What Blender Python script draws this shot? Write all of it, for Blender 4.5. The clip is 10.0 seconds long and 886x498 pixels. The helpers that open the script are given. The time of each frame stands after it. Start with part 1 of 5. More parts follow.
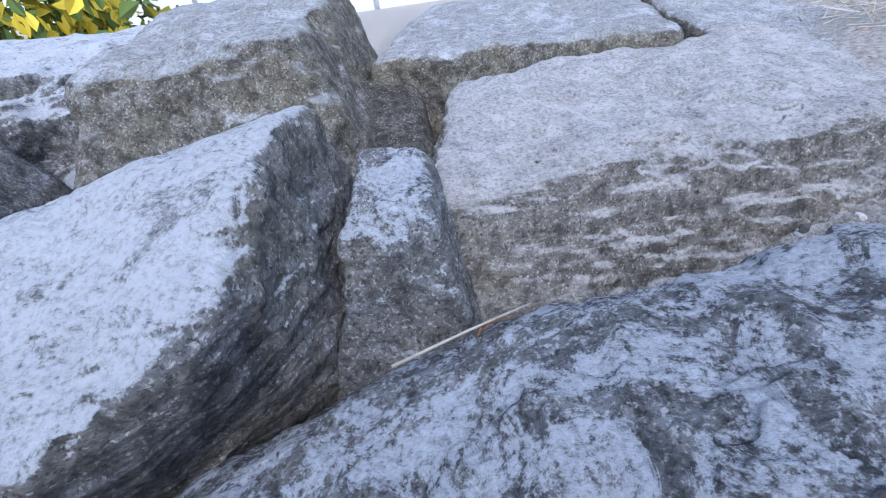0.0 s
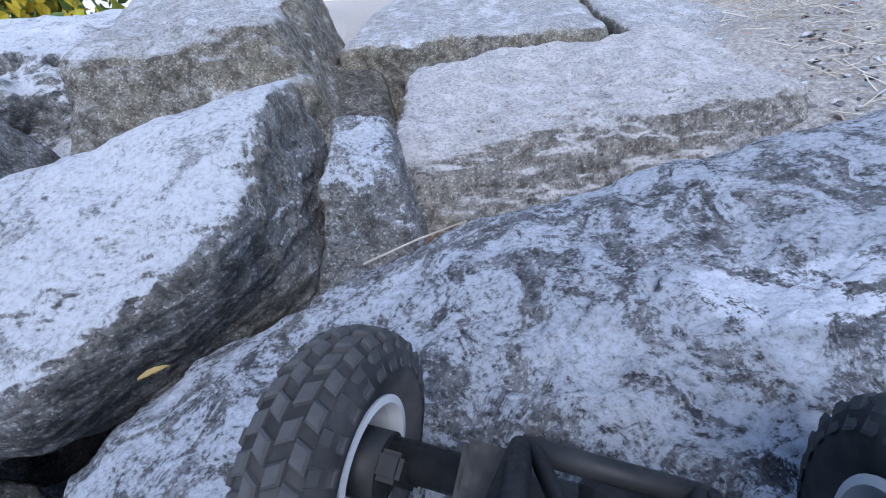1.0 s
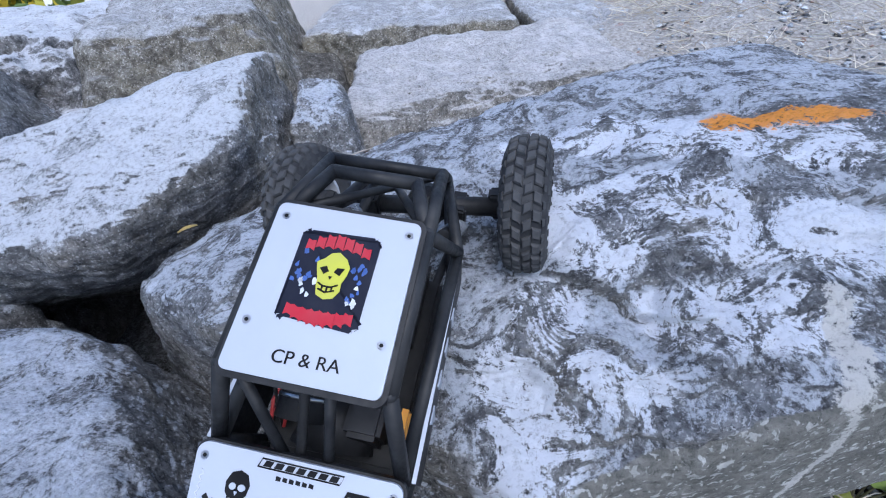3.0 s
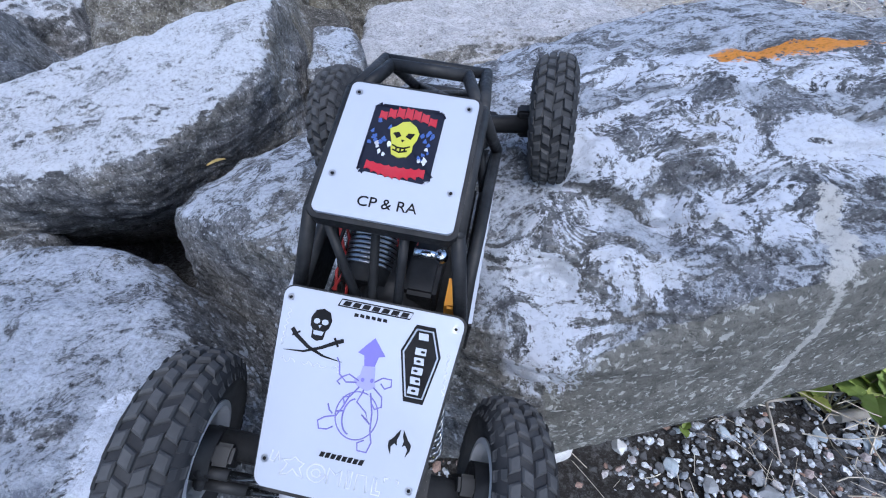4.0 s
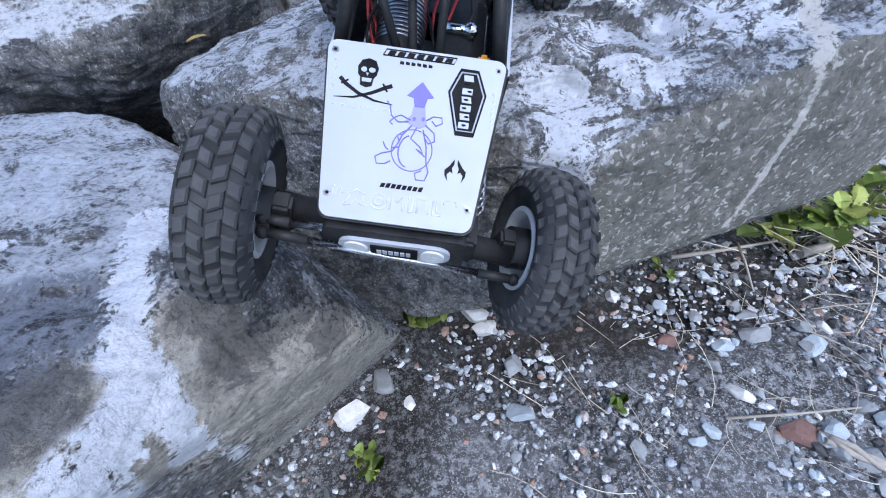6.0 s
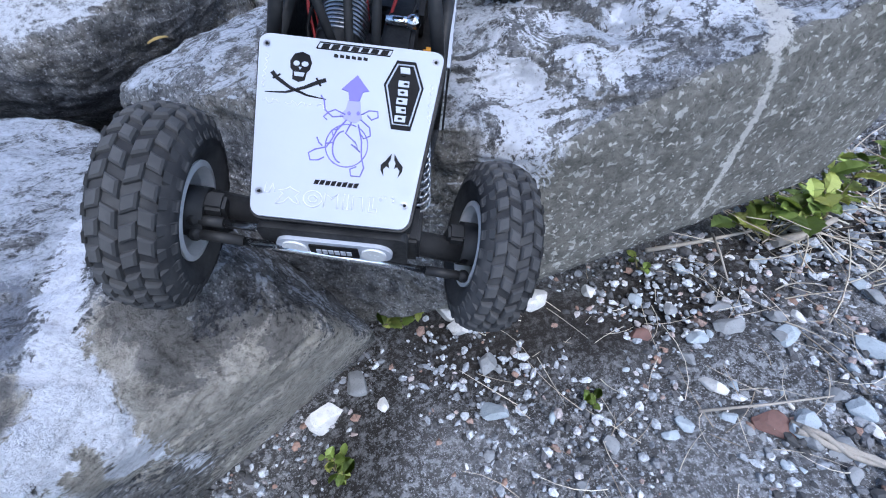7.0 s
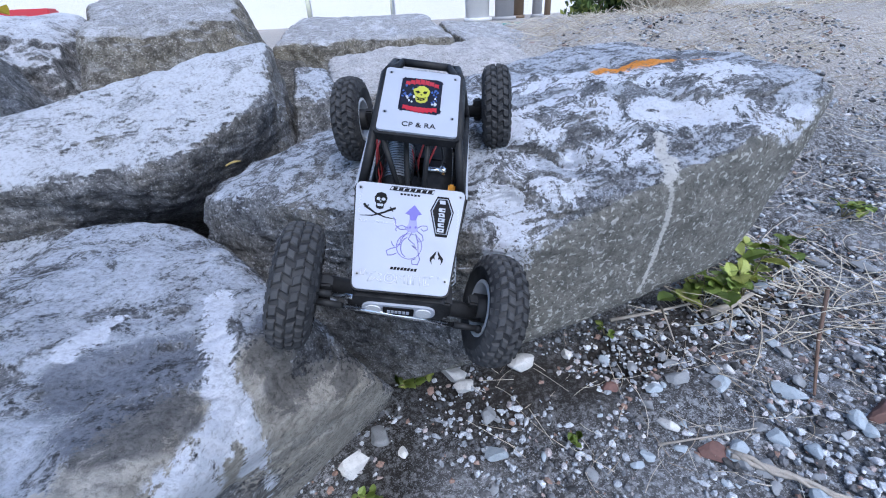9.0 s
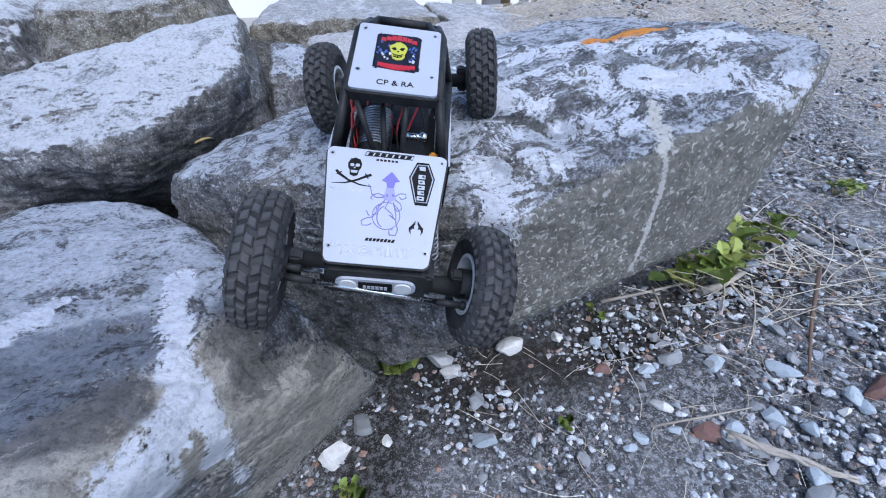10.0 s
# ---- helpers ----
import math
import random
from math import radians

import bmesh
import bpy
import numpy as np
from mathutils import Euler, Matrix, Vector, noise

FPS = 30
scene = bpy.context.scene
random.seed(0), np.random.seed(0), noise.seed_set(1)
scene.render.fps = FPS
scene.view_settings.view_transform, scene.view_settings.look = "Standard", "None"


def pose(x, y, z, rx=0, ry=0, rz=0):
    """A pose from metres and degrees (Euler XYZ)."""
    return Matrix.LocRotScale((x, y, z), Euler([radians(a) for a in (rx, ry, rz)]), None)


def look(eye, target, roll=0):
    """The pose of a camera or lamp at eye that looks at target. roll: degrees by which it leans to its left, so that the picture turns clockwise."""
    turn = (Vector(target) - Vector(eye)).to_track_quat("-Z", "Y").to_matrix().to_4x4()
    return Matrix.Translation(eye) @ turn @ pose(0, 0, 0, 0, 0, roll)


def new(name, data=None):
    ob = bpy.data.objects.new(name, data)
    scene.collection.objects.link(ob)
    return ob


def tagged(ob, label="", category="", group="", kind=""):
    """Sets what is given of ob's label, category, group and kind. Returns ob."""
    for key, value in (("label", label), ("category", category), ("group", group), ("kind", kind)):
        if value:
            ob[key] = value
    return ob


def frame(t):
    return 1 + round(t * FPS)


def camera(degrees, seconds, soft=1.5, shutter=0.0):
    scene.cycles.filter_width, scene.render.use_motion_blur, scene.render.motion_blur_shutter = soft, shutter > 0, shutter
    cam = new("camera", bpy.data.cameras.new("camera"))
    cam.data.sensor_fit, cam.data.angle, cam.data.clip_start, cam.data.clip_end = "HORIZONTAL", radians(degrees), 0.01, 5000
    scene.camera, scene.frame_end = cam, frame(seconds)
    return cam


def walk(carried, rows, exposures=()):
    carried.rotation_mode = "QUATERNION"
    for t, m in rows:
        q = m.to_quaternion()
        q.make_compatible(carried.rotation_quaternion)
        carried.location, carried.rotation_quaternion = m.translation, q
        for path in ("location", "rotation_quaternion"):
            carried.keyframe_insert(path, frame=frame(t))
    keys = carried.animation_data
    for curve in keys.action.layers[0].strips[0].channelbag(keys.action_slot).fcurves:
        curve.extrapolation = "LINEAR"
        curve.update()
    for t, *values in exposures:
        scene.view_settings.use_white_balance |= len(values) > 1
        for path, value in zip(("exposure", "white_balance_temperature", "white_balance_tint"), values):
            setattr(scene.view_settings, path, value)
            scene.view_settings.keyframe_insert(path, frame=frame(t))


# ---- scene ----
cam = camera(93.9, 10.0, 1.1)
PATH = [
    (0, (-0.002, 0.0, 0.624), (-0.137, 1.692, -0.433), -8.3),
    (0.5, (0.023, -0.073, 0.64), (-0.052, 1.595, -0.462), -7.7),
    (1, (0.011, -0.134, 0.632), (0.023, 1.539, -0.464), -6.3),
    (1.5, (-0.001, -0.233, 0.623), (0.076, 1.437, -0.474), -5.4),
    (2, (0.018, -0.313, 0.609), (0.11, 1.356, -0.49), -5.9),
    (2.2, (0.037, -0.339, 0.629), (0.139, 1.328, -0.47), -5.9),
    (3.3, (0.047, -0.417, 0.634), (0.211, 1.225, -0.496), -5.0),
    (3.5, (0.037, -0.429, 0.628), (0.201, 1.202, -0.519), -4.8),
    (4, (-0.001, -0.458, 0.603), (0.181, 1.138, -0.589), -4.0),
    (4.5, (-0.032, -0.476, 0.57), (0.204, 1.078, -0.667), -2.9),
    (5, (-0.057, -0.507, 0.529), (0.224, 1.009, -0.745), -2.5),
    (5.5, (-0.068, -0.529, 0.517), (0.244, 0.955, -0.787), -2.8),
    (5.7, (-0.077, -0.534, 0.515), (0.238, 0.937, -0.803), -3.1),
    (7, (-0.04, -0.544, 0.504), (0.296, 0.919, -0.818), -4.7),
    (7.5, (-0.06, -0.559, 0.511), (0.354, 0.955, -0.728), -2.8),
    (8, (-0.093, -0.627, 0.638), (0.374, 0.956, -0.491), -2.2),
    (8.5, (-0.116, -0.66, 0.573), (0.356, 0.956, -0.507), -2.8),
    (9, (-0.107, -0.655, 0.586), (0.394, 1.005, -0.409), -3.0),
    (9.5, (-0.096, -0.646, 0.565), (0.418, 1.005, -0.44), -3.2),
    (10, (-0.096, -0.641, 0.553), (0.447, 0.986, -0.476), -2.8),
]
walk(cam, [(t, look(eye, target, roll)) for t, eye, target, roll in PATH], [(0, 1.0, 5620, 10), (4, 0.90, 5620, 10), (5.7, 1.08, 5620, 10), (7.5, 1.10, 5620, 10), (8.3, 0.82, 5620, 10), (10, 0.84, 5620, 10)])

# ---- light ----
world = bpy.data.worlds.new("sky")
scene.world = world
world.use_nodes = True
wn = world.node_tree
sky = wn.nodes.new("ShaderNodeTexSky")
sky.sky_type, sky.sun_disc = "NISHITA", False
sky.sun_elevation, sky.sun_rotation = radians(55), radians(170)
sky.air_density, sky.dust_density, sky.ozone_density = 1.0, 2.0, 1.0
wn.links.new(sky.outputs[0], wn.nodes["Background"].inputs[0])
wn.nodes["Background"].inputs[1].default_value = 0.15

sun = new("sun", bpy.data.lights.new("sun", "SUN"))
sun.data.energy, sun.data.angle, sun.data.color = 1.1, radians(40), (1.0, 0.97, 0.94)
sun.matrix_world = look((0.4, -2.2, 3.2), (0, 0, 0))
tagged(sun, kind="structure")


# ---- materials ----
def material(name, rough=0.8, metal=0.0, spec=0.4):
    m = bpy.data.materials.new(name)
    m.use_nodes = True
    b = m.node_tree.nodes["Principled BSDF"]
    b.inputs["Roughness"].default_value = rough
    b.inputs["Metallic"].default_value = metal
    b.inputs["Specular IOR Level"].default_value = spec
    return m, m.node_tree, b


def node(tree, kind, **inputs):
    n = tree.nodes.new(kind)
    for key, value in inputs.items():
        key = key.replace("_", " ")
        if hasattr(value, "is_linked") or isinstance(value, bpy.types.NodeSocket):
            tree.links.new(value, n.inputs[key])
        else:
            n.inputs[key].default_value = value
    return n


def noise_tex(tree, coord, scale, detail=6.0, rough=0.6, distort=0.0):
    n = node(tree, "ShaderNodeTexNoise", Vector=coord, Scale=scale, Detail=detail, Roughness=rough, Distortion=distort)
    return n.outputs["Fac"]


def ramp(tree, fac, stops):
    n = tree.nodes.new("ShaderNodeValToRGB")
    r = n.color_ramp
    while len(r.elements) < len(stops):
        r.elements.new(0.5)
    for e, (at, c) in zip(r.elements, stops):
        e.position = at
        e.color = (c, c, c, 1) if isinstance(c, (int, float)) else (*c, 1)
    tree.links.new(fac, n.inputs[0])
    return n.outputs["Color"]


def mix(tree, fac, a, b, how="MIX"):
    n = tree.nodes.new("ShaderNodeMix")
    n.data_type, n.blend_type = "RGBA", how
    for socket, value in ((n.inputs["Factor"], fac), (n.inputs["A"], a), (n.inputs["B"], b)):
        if isinstance(value, bpy.types.NodeSocket):
            tree.links.new(value, socket)
        elif isinstance(value, (int, float)):
            socket.default_value = value
        else:
            socket.default_value = (*value, 1)
    return n.outputs["Result"]


def maths(tree, how, a, b=0.0):
    n = tree.nodes.new("ShaderNodeMath")
    n.operation, n.use_clamp = how, how in ("MULTIPLY", "ADD", "SUBTRACT")
    for socket, value in zip(n.inputs, (a, b)):
        if isinstance(value, bpy.types.NodeSocket):
            tree.links.new(value, socket)
        else:
            socket.default_value = value
    return n.outputs[0]


def bump(tree, shader, height, strength=0.5, distance=0.004):
    n = node(tree, "ShaderNodeBump", Height=height, Strength=strength, Distance=distance)
    tree.links.new(n.outputs[0], shader.inputs["Normal"])


def attribute(tree, name):
    a = tree.nodes.new("ShaderNodeAttribute")
    a.attribute_name = name
    return a.outputs["Fac"]


def rock_material(name, dark, mid, light, tan, crust, cover, seed, dust=0.0):
    """Weathered granite: a mottled body with mineral flecks, browner in places, a patchy pale crust and dust that
    gather on upward faces, freshly broken faces of olive grey, and sprayed, rubbed or darkened strokes kept as mesh
    attributes."""
    m, t, b = material(name, 0.85, 0.0, 0.3)
    shift = t.nodes.new("ShaderNodeVectorMath")
    shift.inputs[1].default_value = (seed * 3.1, seed * 1.7, seed * 2.3)
    t.links.new(t.nodes.new("ShaderNodeTexCoord").outputs["Object"], shift.inputs[0])
    at = shift.outputs[0]
    large = noise_tex(t, at, 6.0, 6.0, 0.6, 0.8)
    patch = noise_tex(t, at, 19.0, 12.0, 0.78, 1.0)
    medium = noise_tex(t, at, 45.0, 8.0, 0.74, 0.4)
    fine = noise_tex(t, at, 190.0, 6.0, 0.78)
    speck = noise_tex(t, at, 300.0, 2.0, 0.5)
    grain = noise_tex(t, at, 150.0, 3.0, 0.6, 0.5)
    bloom = attribute(t, "bloom")
    cut = attribute(t, "cut")
    body = ramp(t, medium, [(0.38, dark), (0.5, mid), (0.66, light)])
    fresh = maths(t, "SUBTRACT", ramp(t, large, [(0.38, 0.0), (0.6, 1.0)]), maths(t, "MULTIPLY", bloom, 0.6))
    body = mix(t, maths(t, "MULTIPLY", fresh, 0.75), body, mix(t, ramp(t, medium, [(0.38, 0.0), (0.62, 1.0)]), tuple(c * 0.42 for c in tan), tan))
    body = mix(t, ramp(t, fine, [(0.36, 0.9), (0.5, 0.0)]), body, tuple(c * 0.45 for c in dark))
    flecks = maths(t, "MULTIPLY", ramp(t, speck, [(0.58, 0.0), (0.65, 0.9)]), ramp(t, medium, [(0.40, 0.15), (0.58, 1.0)]))
    body = mix(t, flecks, body, tuple(min(0.6, 0.25 + 1.6 * c) for c in mid))
    film = maths(t, "ADD", maths(t, "MULTIPLY", patch, 0.70), maths(t, "MULTIPLY", bloom, 0.22))
    film = maths(t, "ADD", film, maths(t, "MULTIPLY", fine, 0.20))
    film = ramp(t, film, [(cover + 0.01, 0.0), (cover + 0.045, 0.66), (cover + 0.15, 0.97)])
    body = mix(t, film, body, mix(t, ramp(t, fine, [(0.35, 0.0), (0.52, 1.0)]), tuple(c * 0.58 for c in crust), crust))
    if dust:
        lying = maths(t, "MULTIPLY", ramp(t, bloom, [(0.80, 0.0), (0.98, dust)]), ramp(t, maths(t, "ADD", maths(t, "MULTIPLY", patch, 0.5), maths(t, "MULTIPLY", fine, 0.5)), [(0.36, 0.1), (0.54, 1.0)]))
        body = mix(t, lying, body, mix(t, ramp(t, fine, [(0.34, 0.0), (0.5, 1.0)]), tuple(c * 0.8 for c in crust), crust))
    olive = ramp(t, medium, [(0.34, (0.12, 0.118, 0.106)), (0.5, (0.205, 0.20, 0.178)), (0.68, (0.31, 0.305, 0.275))])
    olive = mix(t, ramp(t, fine, [(0.36, 0.8), (0.48, 0.0)]), olive, (0.075, 0.075, 0.068))
    olive = mix(t, maths(t, "MULTIPLY", ramp(t, grain, [(0.575, 0.0), (0.615, 0.95)]), ramp(t, patch, [(0.36, 0.35), (0.58, 1.0)])), olive, (0.62, 0.62, 0.59))
    body = mix(t, ramp(t, maths(t, "ADD", maths(t, "MULTIPLY", cut, 0.8), maths(t, "MULTIPLY", fine, 0.3)), [(0.42, 0.0), (0.62, 1.0)]), body, olive)
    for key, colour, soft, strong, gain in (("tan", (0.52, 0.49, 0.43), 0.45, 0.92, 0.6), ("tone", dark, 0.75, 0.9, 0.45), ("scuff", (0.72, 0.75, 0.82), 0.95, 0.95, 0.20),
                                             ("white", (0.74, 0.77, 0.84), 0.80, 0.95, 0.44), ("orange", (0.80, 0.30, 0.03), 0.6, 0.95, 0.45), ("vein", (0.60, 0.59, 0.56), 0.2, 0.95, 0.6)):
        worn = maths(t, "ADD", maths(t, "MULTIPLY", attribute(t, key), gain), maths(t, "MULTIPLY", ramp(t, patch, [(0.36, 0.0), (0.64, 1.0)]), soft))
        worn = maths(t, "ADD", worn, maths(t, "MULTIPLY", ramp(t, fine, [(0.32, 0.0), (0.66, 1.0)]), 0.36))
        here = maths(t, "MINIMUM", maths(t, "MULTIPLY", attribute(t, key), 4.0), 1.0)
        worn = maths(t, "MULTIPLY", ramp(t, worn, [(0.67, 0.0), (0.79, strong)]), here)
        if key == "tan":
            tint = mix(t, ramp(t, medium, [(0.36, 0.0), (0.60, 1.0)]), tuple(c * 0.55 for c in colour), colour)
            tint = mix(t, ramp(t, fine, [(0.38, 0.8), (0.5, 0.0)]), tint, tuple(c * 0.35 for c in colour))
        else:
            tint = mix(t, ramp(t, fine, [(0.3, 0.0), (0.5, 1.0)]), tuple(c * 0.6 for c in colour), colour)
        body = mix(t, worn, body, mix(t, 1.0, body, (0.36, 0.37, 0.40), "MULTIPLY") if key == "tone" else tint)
    t.links.new(body, b.inputs["Base Color"])
    high = maths(t, "ADD", maths(t, "MULTIPLY", medium, 0.5), maths(t, "MULTIPLY", fine, 0.35))
    bump(t, b, high, 1.0, 0.016)
    return m


GRANITE = rock_material("granite_grey", (0.06, 0.062, 0.068), (0.15, 0.155, 0.165), (0.30, 0.31, 0.33), (0.34, 0.32, 0.28), (0.58, 0.62, 0.69), 0.638, 1)
GRANITE_MID = rock_material("granite_mottled", (0.06, 0.062, 0.068), (0.16, 0.165, 0.175), (0.32, 0.33, 0.35), (0.30, 0.28, 0.245), (0.58, 0.62, 0.69), 0.618, 5)
GRANITE_PALE = rock_material("granite_pale", (0.08, 0.08, 0.082), (0.19, 0.19, 0.195), (0.38, 0.38, 0.39), (0.30, 0.27, 0.22), (0.62, 0.64, 0.68), 0.60, 2, 0.65)
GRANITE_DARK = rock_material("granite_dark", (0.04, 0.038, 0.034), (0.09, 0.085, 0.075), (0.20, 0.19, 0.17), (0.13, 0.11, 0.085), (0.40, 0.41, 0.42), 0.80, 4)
GRANITE_SLAB = rock_material("granite_slab", (0.09, 0.085, 0.078), (0.20, 0.19, 0.175), (0.38, 0.36, 0.33), (0.42, 0.37, 0.30), (0.60, 0.585, 0.585), 0.68, 6, 0.75)
GRANITE_BROWN = rock_material("granite_brown", (0.07, 0.063, 0.052), (0.17, 0.155, 0.13), (0.34, 0.33, 0.30), (0.27, 0.235, 0.165), (0.58, 0.59, 0.62), 0.68, 3, 0.6)


# ---- large structure ----
def part(name, bm, mat, parent=None, label=""):
    mesh = bpy.data.meshes.new(name)
    bm.to_mesh(mesh)
    bm.free()
    mesh.materials.append(mat)
    ob = new(name, mesh)
    if parent:
        ob.parent = parent
    return tagged(ob, label)


def sheet(name, verts, quads, mat, smooth=True):
    """A mesh object from arrays of places and of faces."""
    mesh = bpy.data.meshes.new(name)
    mesh.from_pydata([tuple(v) for v in verts], [], [tuple(q) for q in quads])
    mesh.materials.append(mat)
    if smooth:
        mesh.polygons.foreach_set("use_smooth", [True] * len(mesh.polygons))
    return new(name, mesh)


def cube_sphere(n):
    """Directions of a cube blown up to a ball, n quads along an edge, and its quads."""
    line = np.tan(np.linspace(-math.pi / 4, math.pi / 4, n + 1))
    u, v = (a.ravel() for a in np.meshgrid(line, line, indexing="ij"))
    one = np.ones_like(u)
    sides = [np.stack(s, 1) for s in ((one, u, v), (-one, v, u), (v, one, u), (u, -one, v), (u, v, one), (v, u, -one))]
    i, j = (a.ravel() for a in np.meshgrid(np.arange(n), np.arange(n), indexing="ij"))
    a = i * (n + 1) + j
    quad = np.stack((a, a + n + 1, a + n + 2, a + 1), 1)
    verts = np.concatenate(sides)
    quads = np.concatenate([quad + k * (n + 1) ** 2 for k in range(6)])
    key = np.round(verts * 1e5).astype(np.int64)
    _, first, back = np.unique(key, axis=0, return_index=True, return_inverse=True)
    verts = verts[first]
    return verts / np.linalg.norm(verts, axis=1)[:, None], back.ravel()[quads]


def smooth_step(x, a, b):
    t = np.clip((x - a) / (b - a), 0, 1)
    return t * t * (3 - 2 * t)


def stroke(p, a, b, width):
    """How far places p lie inside a stroke from a to b with that half width: 1 in its middle. The stroke clings to the surface."""
    a, b = np.array(a), np.array(b)
    reach = np.linalg.norm((a + b) / 2)
    a, b = a / np.linalg.norm(a) * reach, b / np.linalg.norm(b) * reach
    p = p / np.linalg.norm(p, axis=1)[:, None] * reach
    s = np.clip(((p - a) @ (b - a)) / ((b - a) @ (b - a)), 0, 1)
    d = np.linalg.norm(p - a - s[:, None] * (b - a), axis=1)
    return np.clip(1.3 - d / width * 0.55, 0, 1)


def stroke_flat(p, a, b, width):
    """As stroke(), for marks on level ground."""
    a, b = np.array(a), np.array(b)
    s = np.clip(((p - a) @ (b - a)) / ((b - a) @ (b - a)), 0, 1)
    return np.clip(1.4 - np.linalg.norm(p - a - s[:, None] * (b - a), axis=1) / width, 0, 1)


def boulder(label, centre, size, faces, mat, n=60, sharp=14, rough=0.02, chip=0.012, ledges=(), cracks=(), marks=(), seed=0, cut=(), plates=0.004, notches=()):
    """A quarried boulder: cut by faces (a place on it, the compass way and the rise of its normal), its edges rounded,
    then broken by plates, ledges, notches and three scales of relief. cut: the faces that broke fresh and carry no
    crust. marks: strokes of spray, scuff, vein and darker tone (attribute, from, to, half width)."""
    ways, quads = cube_sphere(n)
    ways = ways * np.array(size)
    ways /= np.linalg.norm(ways, axis=1)[:, None]
    centre = np.array(centre)
    total, broken = np.zeros(len(ways)), np.zeros(len(ways))
    for k, (x, y, z, az, el) in enumerate(faces):
        az, el = radians(az), radians(el)
        normal = np.array((math.cos(el) * math.cos(az), math.cos(el) * math.sin(az), math.sin(el)))
        reach = max(normal @ (np.array((x, y, z)) - centre), 0.01)
        share = np.maximum(ways @ normal / reach, 0) ** sharp
        total += share
        if k in cut:
            broken += share
    r = total ** (-1 / sharp)
    p = ways * r[:, None]
    out = np.empty(len(p))
    fine = np.empty(len(p))
    broad = np.empty(len(p))
    plate = np.empty(len(p))
    for k, v in enumerate(p):
        q = Vector(v) + Vector((seed * 7.3, seed * 3.9, seed * 5.1))
        out[k] = noise.fractal(q * 6.0, 0.9, 2.1, 5)
        broad[k] = noise.fractal(q * 9.0 + Vector((31, 7, 3)), 0.8, 2.3, 4)
        fine[k] = noise.ridged_multi_fractal(q * 17.0, 0.9, 2.2, 4, 1.0, 2.0) - 1.2
        plate[k] = noise.fractal(Vector((q.x * 9.0 + q.z * 5.0, q.y * 12.0, q.z * 21.0)), 0.7, 2.1, 3)
    broken = smooth_step(broken / total + 0.35 * broad, 0.38, 0.62)
    level = plate * 3.2
    step = np.floor(level) + smooth_step(level - np.floor(level), 0.40, 0.60)
    push = (out * rough + fine * chip * 0.35) * (1 - 0.45 * broken) + step / 3.2 * plates * (1 - 0.85 * broken)
    for x, y, z, az, el, depth, width, wide, run in notches:
        az, el = radians(az), radians(el)
        normal = np.array((math.cos(el) * math.cos(az), math.cos(el) * math.sin(az), math.sin(el)))
        d = p + centre - np.array((x, y, z))
        s = d @ normal + broad * 0.03
        aside = np.linalg.norm(d - np.outer(d @ normal, normal), axis=1)
        push -= depth * smooth_step(s, 0, width) * np.exp(-np.maximum(s, 0) / run) * np.exp(-(aside / wide) ** 4)
    for x, y, z, az, el, depth, width in ledges:
        az, el = radians(az), radians(el)
        normal = np.array((math.cos(el) * math.cos(az), math.cos(el) * math.sin(az), math.sin(el)))
        s = (p + centre - np.array((x, y, z))) @ normal + broad * 0.05
        push -= depth * smooth_step(s, 0, width) * np.clip(0.7 + 2.0 * out, 0, 1.4)
    for a, b, depth, width in cracks:
        a, b = np.array(a) - centre, np.array(b) - centre
        s = np.clip(((p - a) @ (b - a)) / ((b - a) @ (b - a)), 0, 1)
        d = np.linalg.norm(np.cross(p - a - s[:, None] * (b - a), p / np.linalg.norm(p, axis=1)[:, None]), axis=1) + np.abs(broad) * 0.004
        push -= depth * np.exp(-(d / width) ** 2)
    p = p + ways * push[:, None]
    ob = sheet("boulder", p, quads, mat)
    ob.location = centre
    for key in sorted({m[0] for m in marks}):
        amount = np.zeros(len(p))
        for name, a, b, w in marks:
            if name == key:
                amount = np.maximum(amount, stroke(p, np.array(a) - centre, np.array(b) - centre, w))
        ob.data.attributes.new(key, "FLOAT", "POINT").data.foreach_set("value", amount.astype(np.float32))
    up = np.empty(len(p) * 3, np.float32)
    ob.data.vertices.foreach_get("normal", up)
    bloom = smooth_step(up.reshape(-1, 3)[:, 2], -0.1, 0.9)
    ob.data.attributes.new("bloom", "FLOAT", "POINT").data.foreach_set("value", bloom.astype(np.float32))
    ob.data.attributes.new("cut", "FLOAT", "POINT").data.foreach_set("value", broken.astype(np.float32))
    return tagged(ob, label, "boulder", "boulders of the embankment")


def ground_height(x, y):
    """The gravel foot of the bank, low in front and climbing to the level behind the boulders."""
    rise = smooth_step(y, -0.3, 0.85) * smooth_step(x + 0.25 * y, -0.3, 0.5)
    far = smooth_step(y, 1.0, 4.0)
    return 0.03 + (0.05 * np.clip(x, -0.6, 0) + 0.12 * np.clip(x, 0, 1.2)) * (1 - far) + 0.36 * np.maximum(rise, far)


